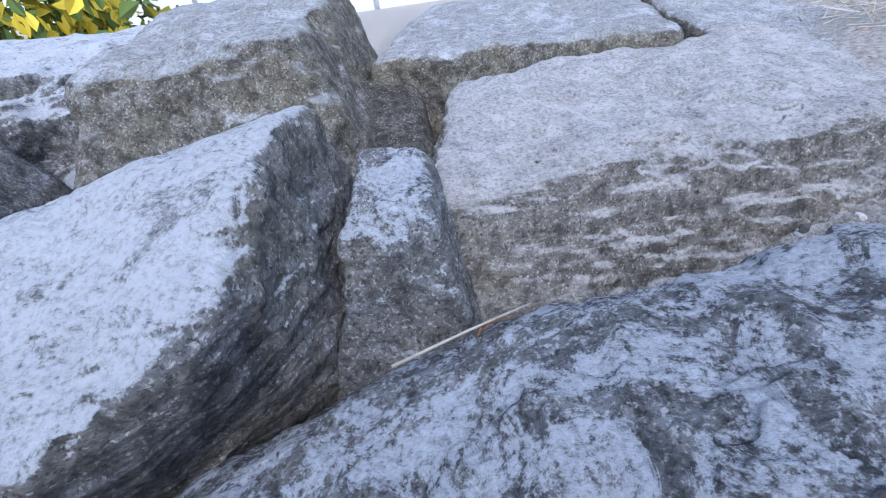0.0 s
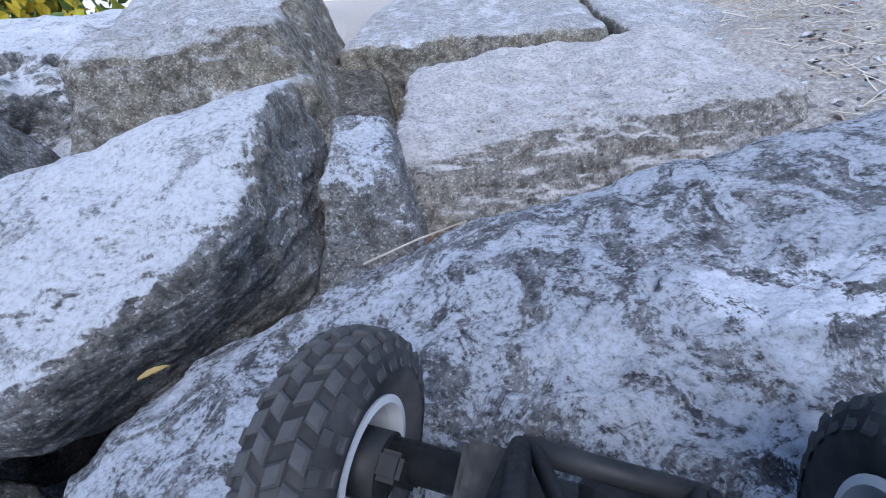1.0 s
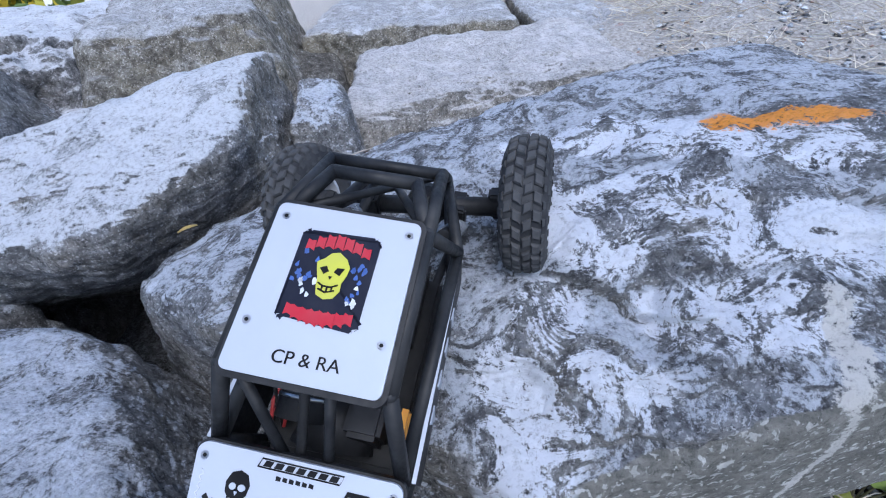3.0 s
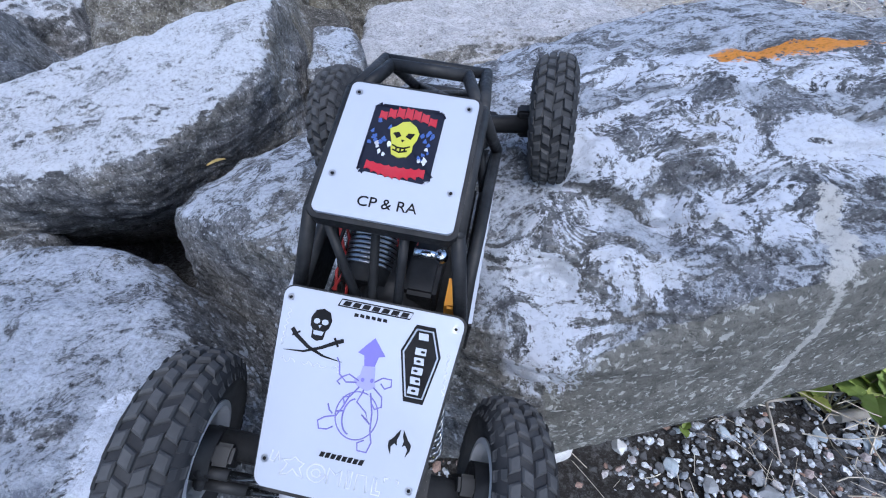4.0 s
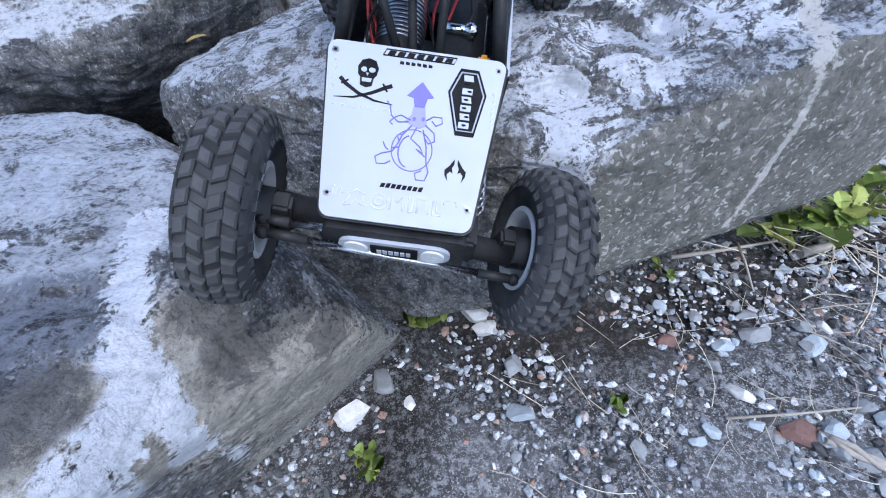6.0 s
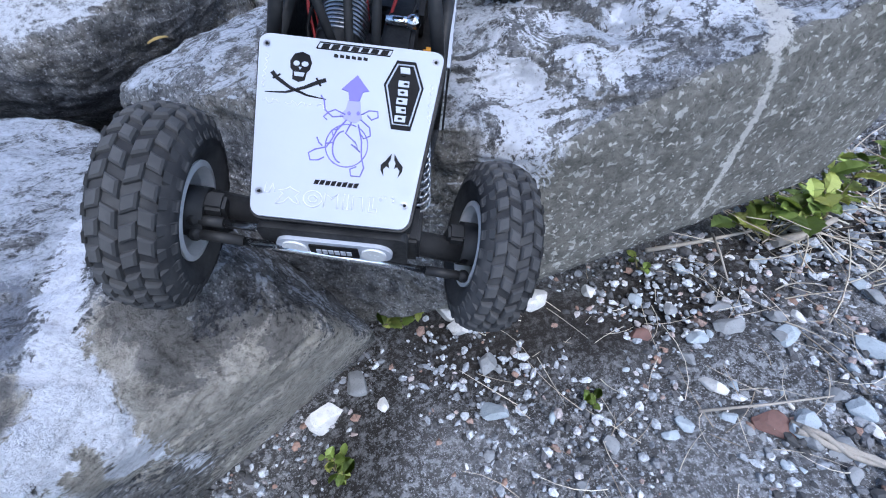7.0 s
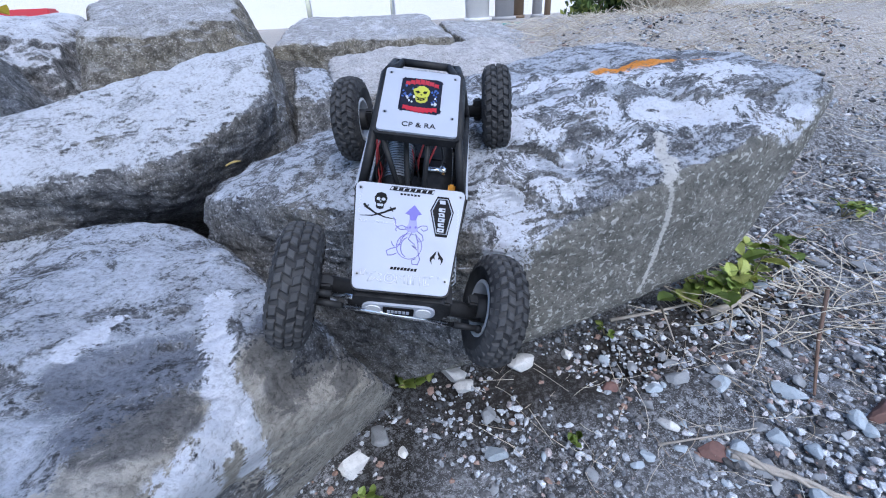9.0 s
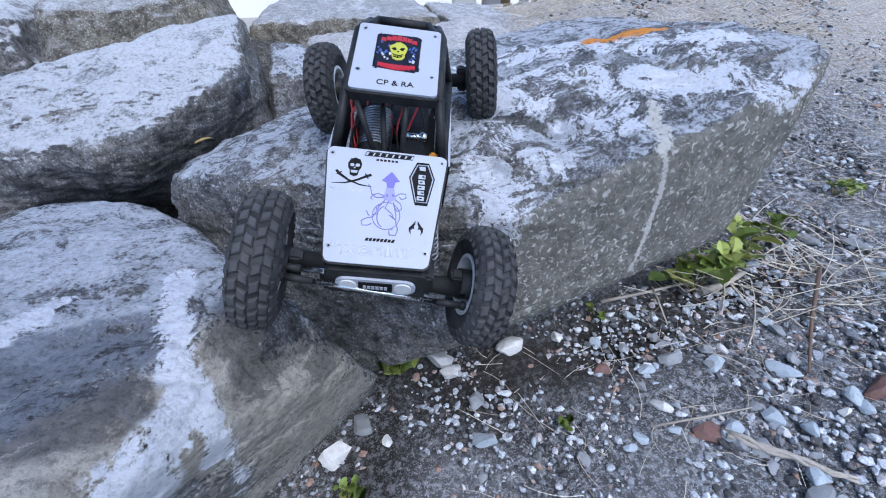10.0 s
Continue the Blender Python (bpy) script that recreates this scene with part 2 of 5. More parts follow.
MAIN_MARKS = [
    ("orange", (0.375, -0.031, 0.493), (0.411, -0.050, 0.492), 0.010), ("orange", (0.411, -0.050, 0.492), (0.437, -0.078, 0.490), 0.010),
    ("orange", (0.478, -0.090, 0.492), (0.494, -0.100, 0.491), 0.008), ("orange", (0.510, -0.085, 0.492), (0.515, -0.090, 0.492), 0.003),
    ("vein", (0.329, -0.215, 0.429), (0.324, -0.255, 0.410), 0.005), ("vein", (0.324, -0.255, 0.410), (0.307, -0.282, 0.394), 0.007),
    ("vein", (0.307, -0.282, 0.395), (0.317, -0.278, 0.343), 0.0036),
    ("vein", (0.317, -0.278, 0.343), (0.320, -0.272, 0.280), 0.0036),
    ("vein", (0.320, -0.272, 0.280), (0.311, -0.266, 0.212), 0.0036),
]
MAIN_SCUFFS = [
    ("scuff", (0.194, 0.046, 0.448), (0.260, 0.020, 0.462), 0.013),
    ("scuff", (0.260, 0.020, 0.462), (0.323, -0.030, 0.472), 0.013),
    ("scuff", (0.323, -0.030, 0.472), (0.400, -0.100, 0.478), 0.013),
    ("scuff", (0.400, -0.100, 0.478), (0.470, -0.160, 0.478), 0.012),
    ("scuff", (0.170, -0.070, 0.437), (0.200, -0.100, 0.440), 0.020),
    ("scuff", (0.200, -0.100, 0.440), (0.205, -0.130, 0.435), 0.016),
    ("scuff", (0.255, -0.085, 0.452), (0.280, -0.120, 0.450), 0.015),
    ("scuff", (0.290, -0.100, 0.460), (0.300, -0.160, 0.445), 0.013),
    ("scuff", (0.300, -0.150, 0.445), (0.370, -0.190, 0.437), 0.013),
    ("scuff", (0.370, -0.190, 0.437), (0.477, -0.250, 0.430), 0.012),
    ("scuff", (0.440, -0.200, 0.455), (0.477, -0.250, 0.435), 0.010),
    ("scuff", (0.150, -0.170, 0.410), (0.105, -0.215, 0.385), 0.014),
    ("scuff", (0.105, -0.215, 0.385), (0.114, -0.247, 0.366), 0.017),
    ("scuff", (0.114, -0.247, 0.366), (0.085, -0.287, 0.330), 0.016),
    ("scuff", (0.235, -0.200, 0.410), (0.300, -0.215, 0.415), 0.012),
    ("scuff", (0.155, -0.225, 0.390), (0.190, -0.245, 0.385), 0.010),
    ("scuff", (-0.050, -0.120, 0.385), (0.020, -0.160, 0.380), 0.012),
]
PAINTED_MARKS = [
    ("white", (-0.231, -0.238, 0.336), (-0.226, -0.308, 0.335), 0.0066),
    ("white", (-0.226, -0.308, 0.335), (-0.212, -0.358, 0.334), 0.0073),
    ("white", (-0.213, -0.364, 0.331), (-0.209, -0.375, 0.310), 0.0079),
    ("white", (-0.212, -0.379, 0.311), (-0.227, -0.410, 0.300), 0.0073),
    ("white", (-0.227, -0.410, 0.300), (-0.243, -0.435, 0.299), 0.0099),
    ("white", (-0.206, -0.381, 0.298), (-0.202, -0.392, 0.261), 0.0053),
    ("white", (-0.202, -0.392, 0.261), (-0.223, -0.339, 0.141), 0.0053),
    ("white", (-0.242, -0.434, 0.298), (-0.232, -0.327, 0.108), 0.0066),
    ("white", (-0.329, -0.289, 0.348), (-0.320, -0.251, 0.347), 0.0053),
    ("white", (-0.338, -0.307, 0.349), (-0.328, -0.281, 0.348), 0.0046),
    ("tone", (-0.313, -0.339, 0.346), (-0.251, -0.331, 0.339), 0.018),
    ("tone", (-0.287, -0.392, 0.343), (-0.254, -0.388, 0.339), 0.015),
    ("tone", (-0.170, -0.288, 0.328), (-0.187, -0.332, 0.323), 0.010),
    ("tone", (-0.174, -0.346, 0.285), (-0.142, -0.304, 0.276), 0.012),
    ("tone", (-0.112, -0.284, 0.248), (-0.128, -0.313, 0.240), 0.011),
    ("tan", (-0.255, -0.415, 0.339), (-0.235, -0.395, 0.333), 0.022),
    ("tan", (-0.270, -0.440, 0.341), (-0.251, -0.424, 0.328), 0.022),
    ("tan", (-0.190, -0.349, 0.308), (-0.174, -0.357, 0.269), 0.026),
    ("tan", (-0.166, -0.353, 0.261), (-0.145, -0.290, 0.140), 0.026),
    ("tan", (-0.132, -0.328, 0.225), (-0.183, -0.315, 0.142), 0.026),
    ("tan", (-0.185, -0.378, 0.256), (-0.223, -0.276, 0.026), 0.018),
    ("tan", (-0.217, -0.405, 0.289), (-0.222, -0.405, 0.263), 0.010),
    ("tan", (-0.107, -0.274, 0.155), (-0.176, -0.255, 0.042), 0.020),
    ("tan", (-0.176, -0.255, 0.042), (-0.229, -0.249, -0.029), 0.020),
]
boulder("large grey granite boulder with white scuffs and orange paint", (0.20, -0.03, 0.25), (0.60, 0.28, 0.24), [
    (0.321, 0.048, 0.481, -168, 78), (0.271, -0.224, 0.410, -121, 63), (0.540, -0.120, 0.500, -59, 88), (0.324, -0.275, 0.314, -90, -5),
    (0.300, -0.270, 0.195, -79, -50), (0.480, -0.300, 0.396, -67, -7), (0.552, -0.277, 0.346, -22, -24), (0.625, -0.150, 0.450, -5, 12),
    (0.298, 0.257, 0.432, 96, 34), (-0.125, 0.175, 0.385, 124, 42), (-0.298, 0.080, 0.299, 174, 10), (-0.042, -0.167, 0.280, -128, 1), (0.200, 0.000, 0.000, 0, -90)],
    GRANITE, 230, 26, 0.008, 0.010, seed=1, cut=(3, 4, 5, 6), plates=0.011, notches=[
    (0.435, -0.186, 0.452, -128, 10, 0.022, 0.006, 0.060, 0.030), (0.425, -0.228, 0.432, -120, 10, 0.016, 0.006, 0.075, 0.030),
    (0.262, -0.205, 0.410, 165, 10, 0.014, 0.006, 0.040, 0.040), (0.225, -0.165, 0.425, -105, 10, 0.020, 0.006, 0.070, 0.035),
    (0.520, -0.225, 0.450, -90, 5, 0.018, 0.007, 0.045, 0.040), (0.190, -0.250, 0.385, -110, 20, 0.014, 0.007, 0.050, 0.030),
    (0.310, -0.120, 0.458, -110, 15, 0.012, 0.006, 0.040, 0.025), (0.360, -0.250, 0.410, -100, 10, 0.010, 0.006, 0.060, 0.020)], cracks=[
    ((-0.06, -0.030, 0.405), (0.003, -0.021, 0.41), 0.010, 0.005), ((0.003, -0.021, 0.41), (0.058, -0.006, 0.41), 0.013, 0.005), ((0.058, -0.006, 0.41), (0.109, 0.009, 0.411), 0.012, 0.005),
    ((0.109, 0.009, 0.411), (0.150, 0.060, 0.43), 0.008, 0.005), ((0.41, -0.16, 0.47), (0.42, -0.24, 0.43), 0.009, 0.004), ((0.34, -0.17, 0.45), (0.37, -0.21, 0.43), 0.008, 0.004)], marks=MAIN_MARKS + MAIN_SCUFFS)
boulder("pale granite boulder with a dusty flat top", (-0.42, 0.28, 0.36), (0.4, 0.25, 0.22), [
    (-0.298, 0.140, 0.445, -95, 63), (-0.273, 0.321, 0.532, 152, 75), (-0.350, 0.460, 0.500, 100, 10), (-0.150, 0.246, 0.427, -2, 8), (-0.203, 0.168, 0.421, -43, -21),
    (-0.400, 0.080, 0.340, -89, -12), (-0.40, 0.124, 0.294, -85, -55), (-0.780, 0.300, 0.400, 180, 5), (-0.400, 0.300, 0.120, 0, -90)], GRANITE_PALE, 160, 18, 0.010, 0.012, seed=2, plates=0.006, notches=[
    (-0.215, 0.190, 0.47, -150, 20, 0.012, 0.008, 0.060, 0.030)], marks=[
    # undercut foot and right underside: unweathered dark, with their shade put into the colour
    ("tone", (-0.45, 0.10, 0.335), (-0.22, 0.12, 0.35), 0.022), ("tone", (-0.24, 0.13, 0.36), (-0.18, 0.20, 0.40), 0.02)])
boulder("grey boulder with a sprayed white stripe", (-0.32, -0.30, 0.15), (0.35, 0.35, 0.2), [
    (-0.249, -0.250, 0.338, 2, 83), (-0.114, -0.274, 0.263, -34, 25), (-0.094, -0.257, 0.139, -58, -25), (-0.462, -0.080, 0.343, 170, 24),
    (-0.326, -0.007, 0.328, 81, 12), (-0.227, -0.115, 0.305, 28, 25), (-0.8, -0.3, 0.2, 180, 0), (-0.3, -0.75, 0.2, -90, 10),
    (-0.3, -0.3, -0.02, 0, -90)], GRANITE_MID, 190, 22, 0.008, 0.010, seed=3, plates=0.006, notches=[
    (-0.30, -0.33, 0.335, -60, 10, 0.008, 0.010, 0.10, 0.05), (-0.225, -0.330, 0.335, -100, 20, 0.006, 0.004, 0.03, 0.02), (-0.115, -0.330, 0.205, -20, 10, 0.012, 0.008, 0.06, 0.03)], cracks=[
    ((-0.195, -0.405, 0.235), (-0.135, -0.345, 0.225), 0.010, 0.004), ((-0.135, -0.345, 0.225), (-0.10, -0.29, 0.22), 0.008, 0.004), ((-0.245, -0.368, 0.337), (-0.205, -0.368, 0.31), 0.006, 0.003)], marks=PAINTED_MARKS)
boulder("small dark grey boulder wedged in the gap", (-0.55, 0.0, 0.16), (0.2, 0.15, 0.15), [
    (-0.50, 0.03, 0.285, -60, 72), (-0.45, 0.0, 0.2, 5, 20), (-0.5, 0.13, 0.2, 90, 0), (-0.5, -0.12, 0.2, -90, 20), (-0.8, 0, 0.2, 180, 0),
    (-0.5, 0, -0.02, 0, -90)], GRANITE, 60, seed=4)
boulder("brown-faced boulder with a pale weathered top", (-0.42, 0.95, 0.4), (0.35, 0.4, 0.25), [
    (-0.45, 0.64, 0.53, -80, 25), (-0.45, 0.72, 0.60, -95, 82), (-0.66, 0.8, 0.45, -165, 15), (-0.20, 0.9, 0.5, 0, 20),
    (-0.4, 1.3, 0.5, 90, 10), (-0.4, 0.9, 0.1, 0, -90)], GRANITE_BROWN, 80, 16, seed=5)
boulder("layered blue-grey boulder with ridged top", (-1.0, 0.95, 0.38), (0.4, 0.35, 0.22), [
    (-0.9, 0.8, 0.575, -80, 82), (-0.75, 0.7, 0.4, -60, 20), (-0.7, 0.95, 0.5, 0, 20), (-1.5, 0.9, 0.4, 180, 0), (-1.0, 1.3, 0.4, 90, 0),
    (-1.0, 0.9, 0.1, 0, -90)], GRANITE_PALE, 90, seed=6, ledges=[(-0.95, 0.80, 0.58, -60, 40, 0.02, 0.02), (-0.9, 0.74, 0.5, -60, 40, 0.02, 0.02)])
boulder("rounded grey boulder in the shade of its neighbours", (-0.85, 0.45, 0.3), (0.25, 0.22, 0.2), [
    (-0.8, 0.35, 0.47, -70, 60), (-0.68, 0.45, 0.4, 0, 20), (-1.15, 0.45, 0.3, 180, 0), (-0.85, 0.68, 0.3, 90, 10), (-0.85, 0.22, 0.3, -90, 0),
    (-0.85, 0.45, 0.05, 0, -90)], GRANITE, 60, seed=7)
boulder("long pale stone slab with a flat dusty top", (0.3, 0.63, 0.28), (0.35, 0.2, 0.18), [
    (0.3, 0.62, 0.455, -85, 80), (0.25, 0.475, 0.435, -82, 32), (0.3, 0.345, 0.28, -80, 8), (0.64, 0.6, 0.4, -5, 25), (-0.03, 0.7, 0.4, 175, 15),
    (0.3, 0.86, 0.4, 100, 10), (0.3, 0.6, 0.05, 0, -90)], GRANITE_SLAB, 130, 28, 0.012, 0.014, seed=8, plates=0.010)
boulder("wide flat boulder with a pale top and shaded front", (0.15, 1.12, 0.34), (0.38, 0.3, 0.2), [
    (0.15, 0.95, 0.53, -90, 82), (0.2, 0.86, 0.46, -95, 5), (0.46, 1.0, 0.45, -5, 8), (-0.15, 1.1, 0.45, 170, 10), (0.15, 1.4, 0.4, 90, 5),
    (0.2, 1.1, 0.1, 0, -90)], GRANITE_BROWN, 80, 18, 0.014, seed=9)
boulder("pale block at the end of the slab", (0.68, 1.1, 0.34), (0.2, 0.25, 0.18), [
    (0.68, 1.0, 0.49, -80, 80), (0.68, 0.86, 0.4, -85, 15), (0.5, 1.0, 0.4, 180, 5), (0.9, 1.0, 0.4, 0, 35), (0.68, 1.35, 0.4, 90, 10),
    (0.68, 1.1, 0.1, 0, -90)], GRANITE_BROWN, 60, 16, seed=10)
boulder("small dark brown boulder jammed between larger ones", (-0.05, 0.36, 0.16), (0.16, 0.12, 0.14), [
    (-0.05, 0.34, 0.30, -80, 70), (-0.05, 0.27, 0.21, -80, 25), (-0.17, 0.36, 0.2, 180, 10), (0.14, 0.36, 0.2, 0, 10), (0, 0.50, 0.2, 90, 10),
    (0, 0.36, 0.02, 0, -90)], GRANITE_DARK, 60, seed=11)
boulder("mottled grey rock filling the gap behind the truck", (-0.078, 0.38, 0.375), (0.10, 0.08, 0.09), [
    (-0.078, 0.36, 0.455, -80, 65), (-0.078, 0.315, 0.395, -85, 15), (-0.133, 0.38, 0.395, 180, 12), (-0.018, 0.38, 0.395, 0, 12), (-0.078, 0.46, 0.395, 90, 10),
    (-0.078, 0.38, 0.05, 0, -90)], GRANITE_MID, 70, 12, 0.012, 0.012, seed=14)
boulder("small dark rounded rock beside the slab", (0.72, 0.62, 0.37), (0.05, 0.04, 0.04), [
    (0.72, 0.62, 0.425, -60, 80), (0.76, 0.62, 0.39, 0, 15), (0.68, 0.62, 0.39, 180, 10), (0.72, 0.575, 0.38, -90, 20), (0.72, 0.66, 0.38, 90, 10),
    (0.72, 0.62, 0.28, 0, -90)], GRANITE_DARK, 40, 8, 0.008, seed=12)
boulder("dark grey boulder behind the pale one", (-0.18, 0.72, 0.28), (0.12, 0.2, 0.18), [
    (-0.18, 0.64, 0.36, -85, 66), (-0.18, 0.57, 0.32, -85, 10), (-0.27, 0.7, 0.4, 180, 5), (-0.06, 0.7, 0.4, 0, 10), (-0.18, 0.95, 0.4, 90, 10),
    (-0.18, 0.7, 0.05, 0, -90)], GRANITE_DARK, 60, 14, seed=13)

# the ground: one sheet, fine near the boulders and coarse out to the horizon
axis = np.concatenate((-np.geomspace(300, 1.6, 40), np.linspace(-1.55, 1.95, 280), np.geomspace(2.0, 300, 40)))
gx, gy = (a.ravel() for a in np.meshgrid(axis, axis, indexing="ij"))
gz = ground_height(gx, gy)
near = (np.abs(gx) < 4) & (np.abs(gy) < 4)
for k in np.nonzero(near)[0]:
    gz[k] += 0.012 * noise.fractal(Vector((gx[k] * 6, gy[k] * 6, 0)), 0.9, 2.1, 5)
side = len(axis)
i, j = (a.ravel() for a in np.meshgrid(np.arange(side - 1), np.arange(side - 1), indexing="ij"))
a = i * side + j
SOIL, t, b = material("gravelly_soil", 0.95, 0.0, 0.2)
at = t.nodes.new("ShaderNodeTexCoord").outputs["Object"]
big, small, grit = noise_tex(t, at, 5, 6, 0.65), noise_tex(t, at, 110, 7, 0.75), noise_tex(t, at, 420, 3, 0.6)
c = ramp(t, big, [(0.36, (0.035, 0.033, 0.031)), (0.62, (0.17, 0.168, 0.168))])
c = mix(t, ramp(t, small, [(0.48, 0.0), (0.60, 0.85)]), c, (0.44, 0.45, 0.47))
c = mix(t, ramp(t, grit, [(0.56, 0.0), (0.64, 0.7)]), c, (0.62, 0.64, 0.67))
dry = t.nodes.new("ShaderNodeAttribute")
dry.attribute_name = "dry"
level = mix(t, ramp(t, small, [(0.38, 0.0), (0.64, 1.0)]), (0.26, 0.235, 0.21), (0.58, 0.55, 0.51))
c = mix(t, dry.outputs["Fac"], c, level)
# darker, browner soil colour where the band mask is set
foot_soil = maths(t, "MULTIPLY", attribute(t, "foot_soil"), ramp(t, big, [(0.3, 0.5), (0.55, 1.0)]))
c = mix(t, foot_soil, c, mix(t, ramp(t, small, [(0.5, 0.0), (0.68, 0.7)]), (0.020, 0.016, 0.013), (0.13, 0.12, 0.11)))
t.links.new(c, b.inputs["Base Color"])
bump(t, b, small, 0.9, 0.012)
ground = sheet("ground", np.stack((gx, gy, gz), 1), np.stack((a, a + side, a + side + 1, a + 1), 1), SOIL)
straw = smooth_step(gy + 0.25 * gx, 0.25, 0.9)
ground.data.attributes.new("dry", "FLOAT", "POINT").data.foreach_set("value", straw.astype(np.float32))
foot = np.stack((gx, gy, 0 * gx), 1)
# the band: strokes along the feet of the two front boulders
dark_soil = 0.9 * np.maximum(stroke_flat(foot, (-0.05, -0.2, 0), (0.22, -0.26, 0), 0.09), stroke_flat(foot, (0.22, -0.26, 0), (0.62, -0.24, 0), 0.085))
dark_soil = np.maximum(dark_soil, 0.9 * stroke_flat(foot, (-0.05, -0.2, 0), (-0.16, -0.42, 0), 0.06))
ground.data.attributes.new("foot_soil", "FLOAT", "POINT").data.foreach_set("value", dark_soil.astype(np.float32))
tagged(ground, "dark gravelly soil climbing to pale dry earth", "ground", kind="structure")


# ---- the model truck ----
def plain(name, colour, rough=0.5, metal=0.0, spec=0.5, grain=0.15, scale=300.0):
    """A paint, plastic or metal with slight dirt and uneven gloss."""
    m, t, b = material(name, rough, metal, spec)
    at = t.nodes.new("ShaderNodeTexCoord").outputs["Object"]
    n1, n2 = noise_tex(t, at, scale, 5, 0.65), noise_tex(t, at, scale * 0.12, 4, 0.6)
    worn = tuple(min(1, c * (1 - grain) + 0.16 * grain) for c in colour)
    c = mix(t, ramp(t, n2, [(0.38, 0.0), (0.66, 1.0)]), colour, worn)
    t.links.new(c, b.inputs["Base Color"])
    t.links.new(ramp(t, n1, [(0.3, max(0.0, rough - 0.12)), (0.7, min(1.0, rough + 0.15))]), b.inputs["Roughness"])
    bump(t, b, n1, 0.12, 0.001)
    return m


RUBBER = plain("tyre_rubber", (0.024, 0.025, 0.028), 0.85, 0, 0.15, 0.3, 220)
BLACK = plain("black_nylon", (0.010, 0.0105, 0.012), 0.5, 0, 0.22, 0.12)
WHITE = plain("white_panel", (0.36, 0.385, 0.44), 0.4, 0, 0.35, 0.12, 120)
CHROME = plain("bright_steel", (0.75, 0.76, 0.78), 0.18, 1.0, 0.5, 0.1)
STEEL = plain("dull_steel", (0.35, 0.36, 0.38), 0.35, 1.0, 0.5, 0.3)
RIM = plain("satin_silver_rim", (0.62, 0.64, 0.67), 0.4, 0.3, 0.5, 0.15)
RED = plain("red_wire_sleeve", (0.42, 0.03, 0.03), 0.45)
INK = plain("black_ink", (0.006, 0.006, 0.007), 0.6, 0, 0.1, 0.05)
VIOLET = plain("violet_ink", (0.16, 0.14, 0.42), 0.55, 0, 0.15)
SCARLET = plain("red_ink", (0.36, 0.015, 0.03), 0.5, 0, 0.15)
LIME = plain("yellow_green_ink", (0.42, 0.42, 0.05), 0.5, 0, 0.15)
NAVY = plain("navy_ink", (0.007, 0.009, 0.020), 0.5, 0, 0.12, 0.05)
AMBER = plain("amber_plastic", (0.75, 0.33, 0.02), 0.4)
GREY_INK = plain("grey_emboss", (0.50, 0.51, 0.54), 0.5)
LENS = plain("frosted_lens", (0.62, 0.63, 0.64), 0.2, 0, 0.6)


def box(bm, lo, hi, bevel=0.0):
    made = bmesh.ops.create_cube(bm, size=1)["verts"]
    for v in made:
        v.co = Vector([a + (b - a) * (c + 0.5) for a, b, c in zip(lo, hi, v.co)])
    if bevel:
        edges = {e for v in made for e in v.link_edges}
        bmesh.ops.bevel(bm, geom=list(edges), offset=bevel, segments=2, affect="EDGES")


def rod(bm, a, b, r, r2=None, seg=12):
    a, b = Vector(a), Vector(b)
    way = b - a
    m = Matrix.Translation((a + b) / 2) @ way.to_track_quat("Z", "Y").to_matrix().to_4x4()
    made = bmesh.ops.create_cone(bm, cap_ends=True, segments=seg, radius1=r, radius2=r if r2 is None else r2, depth=way.length, matrix=m)
    for f in {f for v in made["verts"] for f in v.link_faces}:
        f.smooth = len(f.verts) == 4


def tube(bm, places, r, seg=10):
    for a, b in zip(places, places[1:]):
        rod(bm, a, b, r, seg=seg)
    for p in places[1:-1]:
        made = bmesh.ops.create_uvsphere(bm, u_segments=seg, v_segments=8, radius=r, matrix=Matrix.Translation(p))
        for f in {f for v in made["verts"] for f in v.link_faces}:
            f.smooth = True


def sweep(bm, places, radii, seg=8):
    """One unbroken skin round a bent line, its thickness given place by place."""
    places = [Vector(p) for p in places]
    rings = []
    for k, (p, r) in enumerate(zip(places, radii)):
        way = places[min(k + 1, len(places) - 1)] - places[max(k - 1, 0)]
        q = way.to_track_quat("Z", "Y")
        rings.append([bm.verts.new(p + q @ Vector((r * math.cos(2 * math.pi * j / seg), r * math.sin(2 * math.pi * j / seg), 0))) for j in range(seg)])
    for a, b in zip(rings, rings[1:]):
        for j in range(seg):
            bm.faces.new((a[j - 1], a[j], b[j], b[j - 1])).smooth = True
    bm.faces.new(rings[0])
    bm.faces.new(rings[-1])
    bmesh.ops.recalc_face_normals(bm, faces=bm.faces)


def slab(bm, outline, thick, frame_m):
    """An outline in a plane's own two coordinates, raised to a thickness and laid out by frame_m."""
    low = [bm.verts.new(frame_m @ Vector((x, y, 0))) for x, y in outline]
    top = [bm.verts.new(frame_m @ Vector((x, y, thick))) for x, y in outline]
    bm.faces.new(top)
    bm.faces.new(low[::-1])
    for k in range(len(low)):
        bm.faces.new((low[k - 1], low[k], top[k], top[k - 1]))


def round_rect(w, h, r, n=5, taper=0.0):
    out = []
    for cx, cy, start in ((w - r, h - r, 0), (r - w, h - r, 90), (r - w, r - h, 180), (w - r, r - h, 270)):
        for k in range(n + 1):
            a = radians(start + 90 * k / n)
            x, y = cx + r * math.cos(a), cy + r * math.sin(a)
            out.append((x * (1 + taper * y / h), y))
    return out


def oval(cx, cy, rx, ry, n=24):
    return [(cx + rx * math.cos(2 * math.pi * k / n), cy + ry * math.sin(2 * math.pi * k / n)) for k in range(n)]


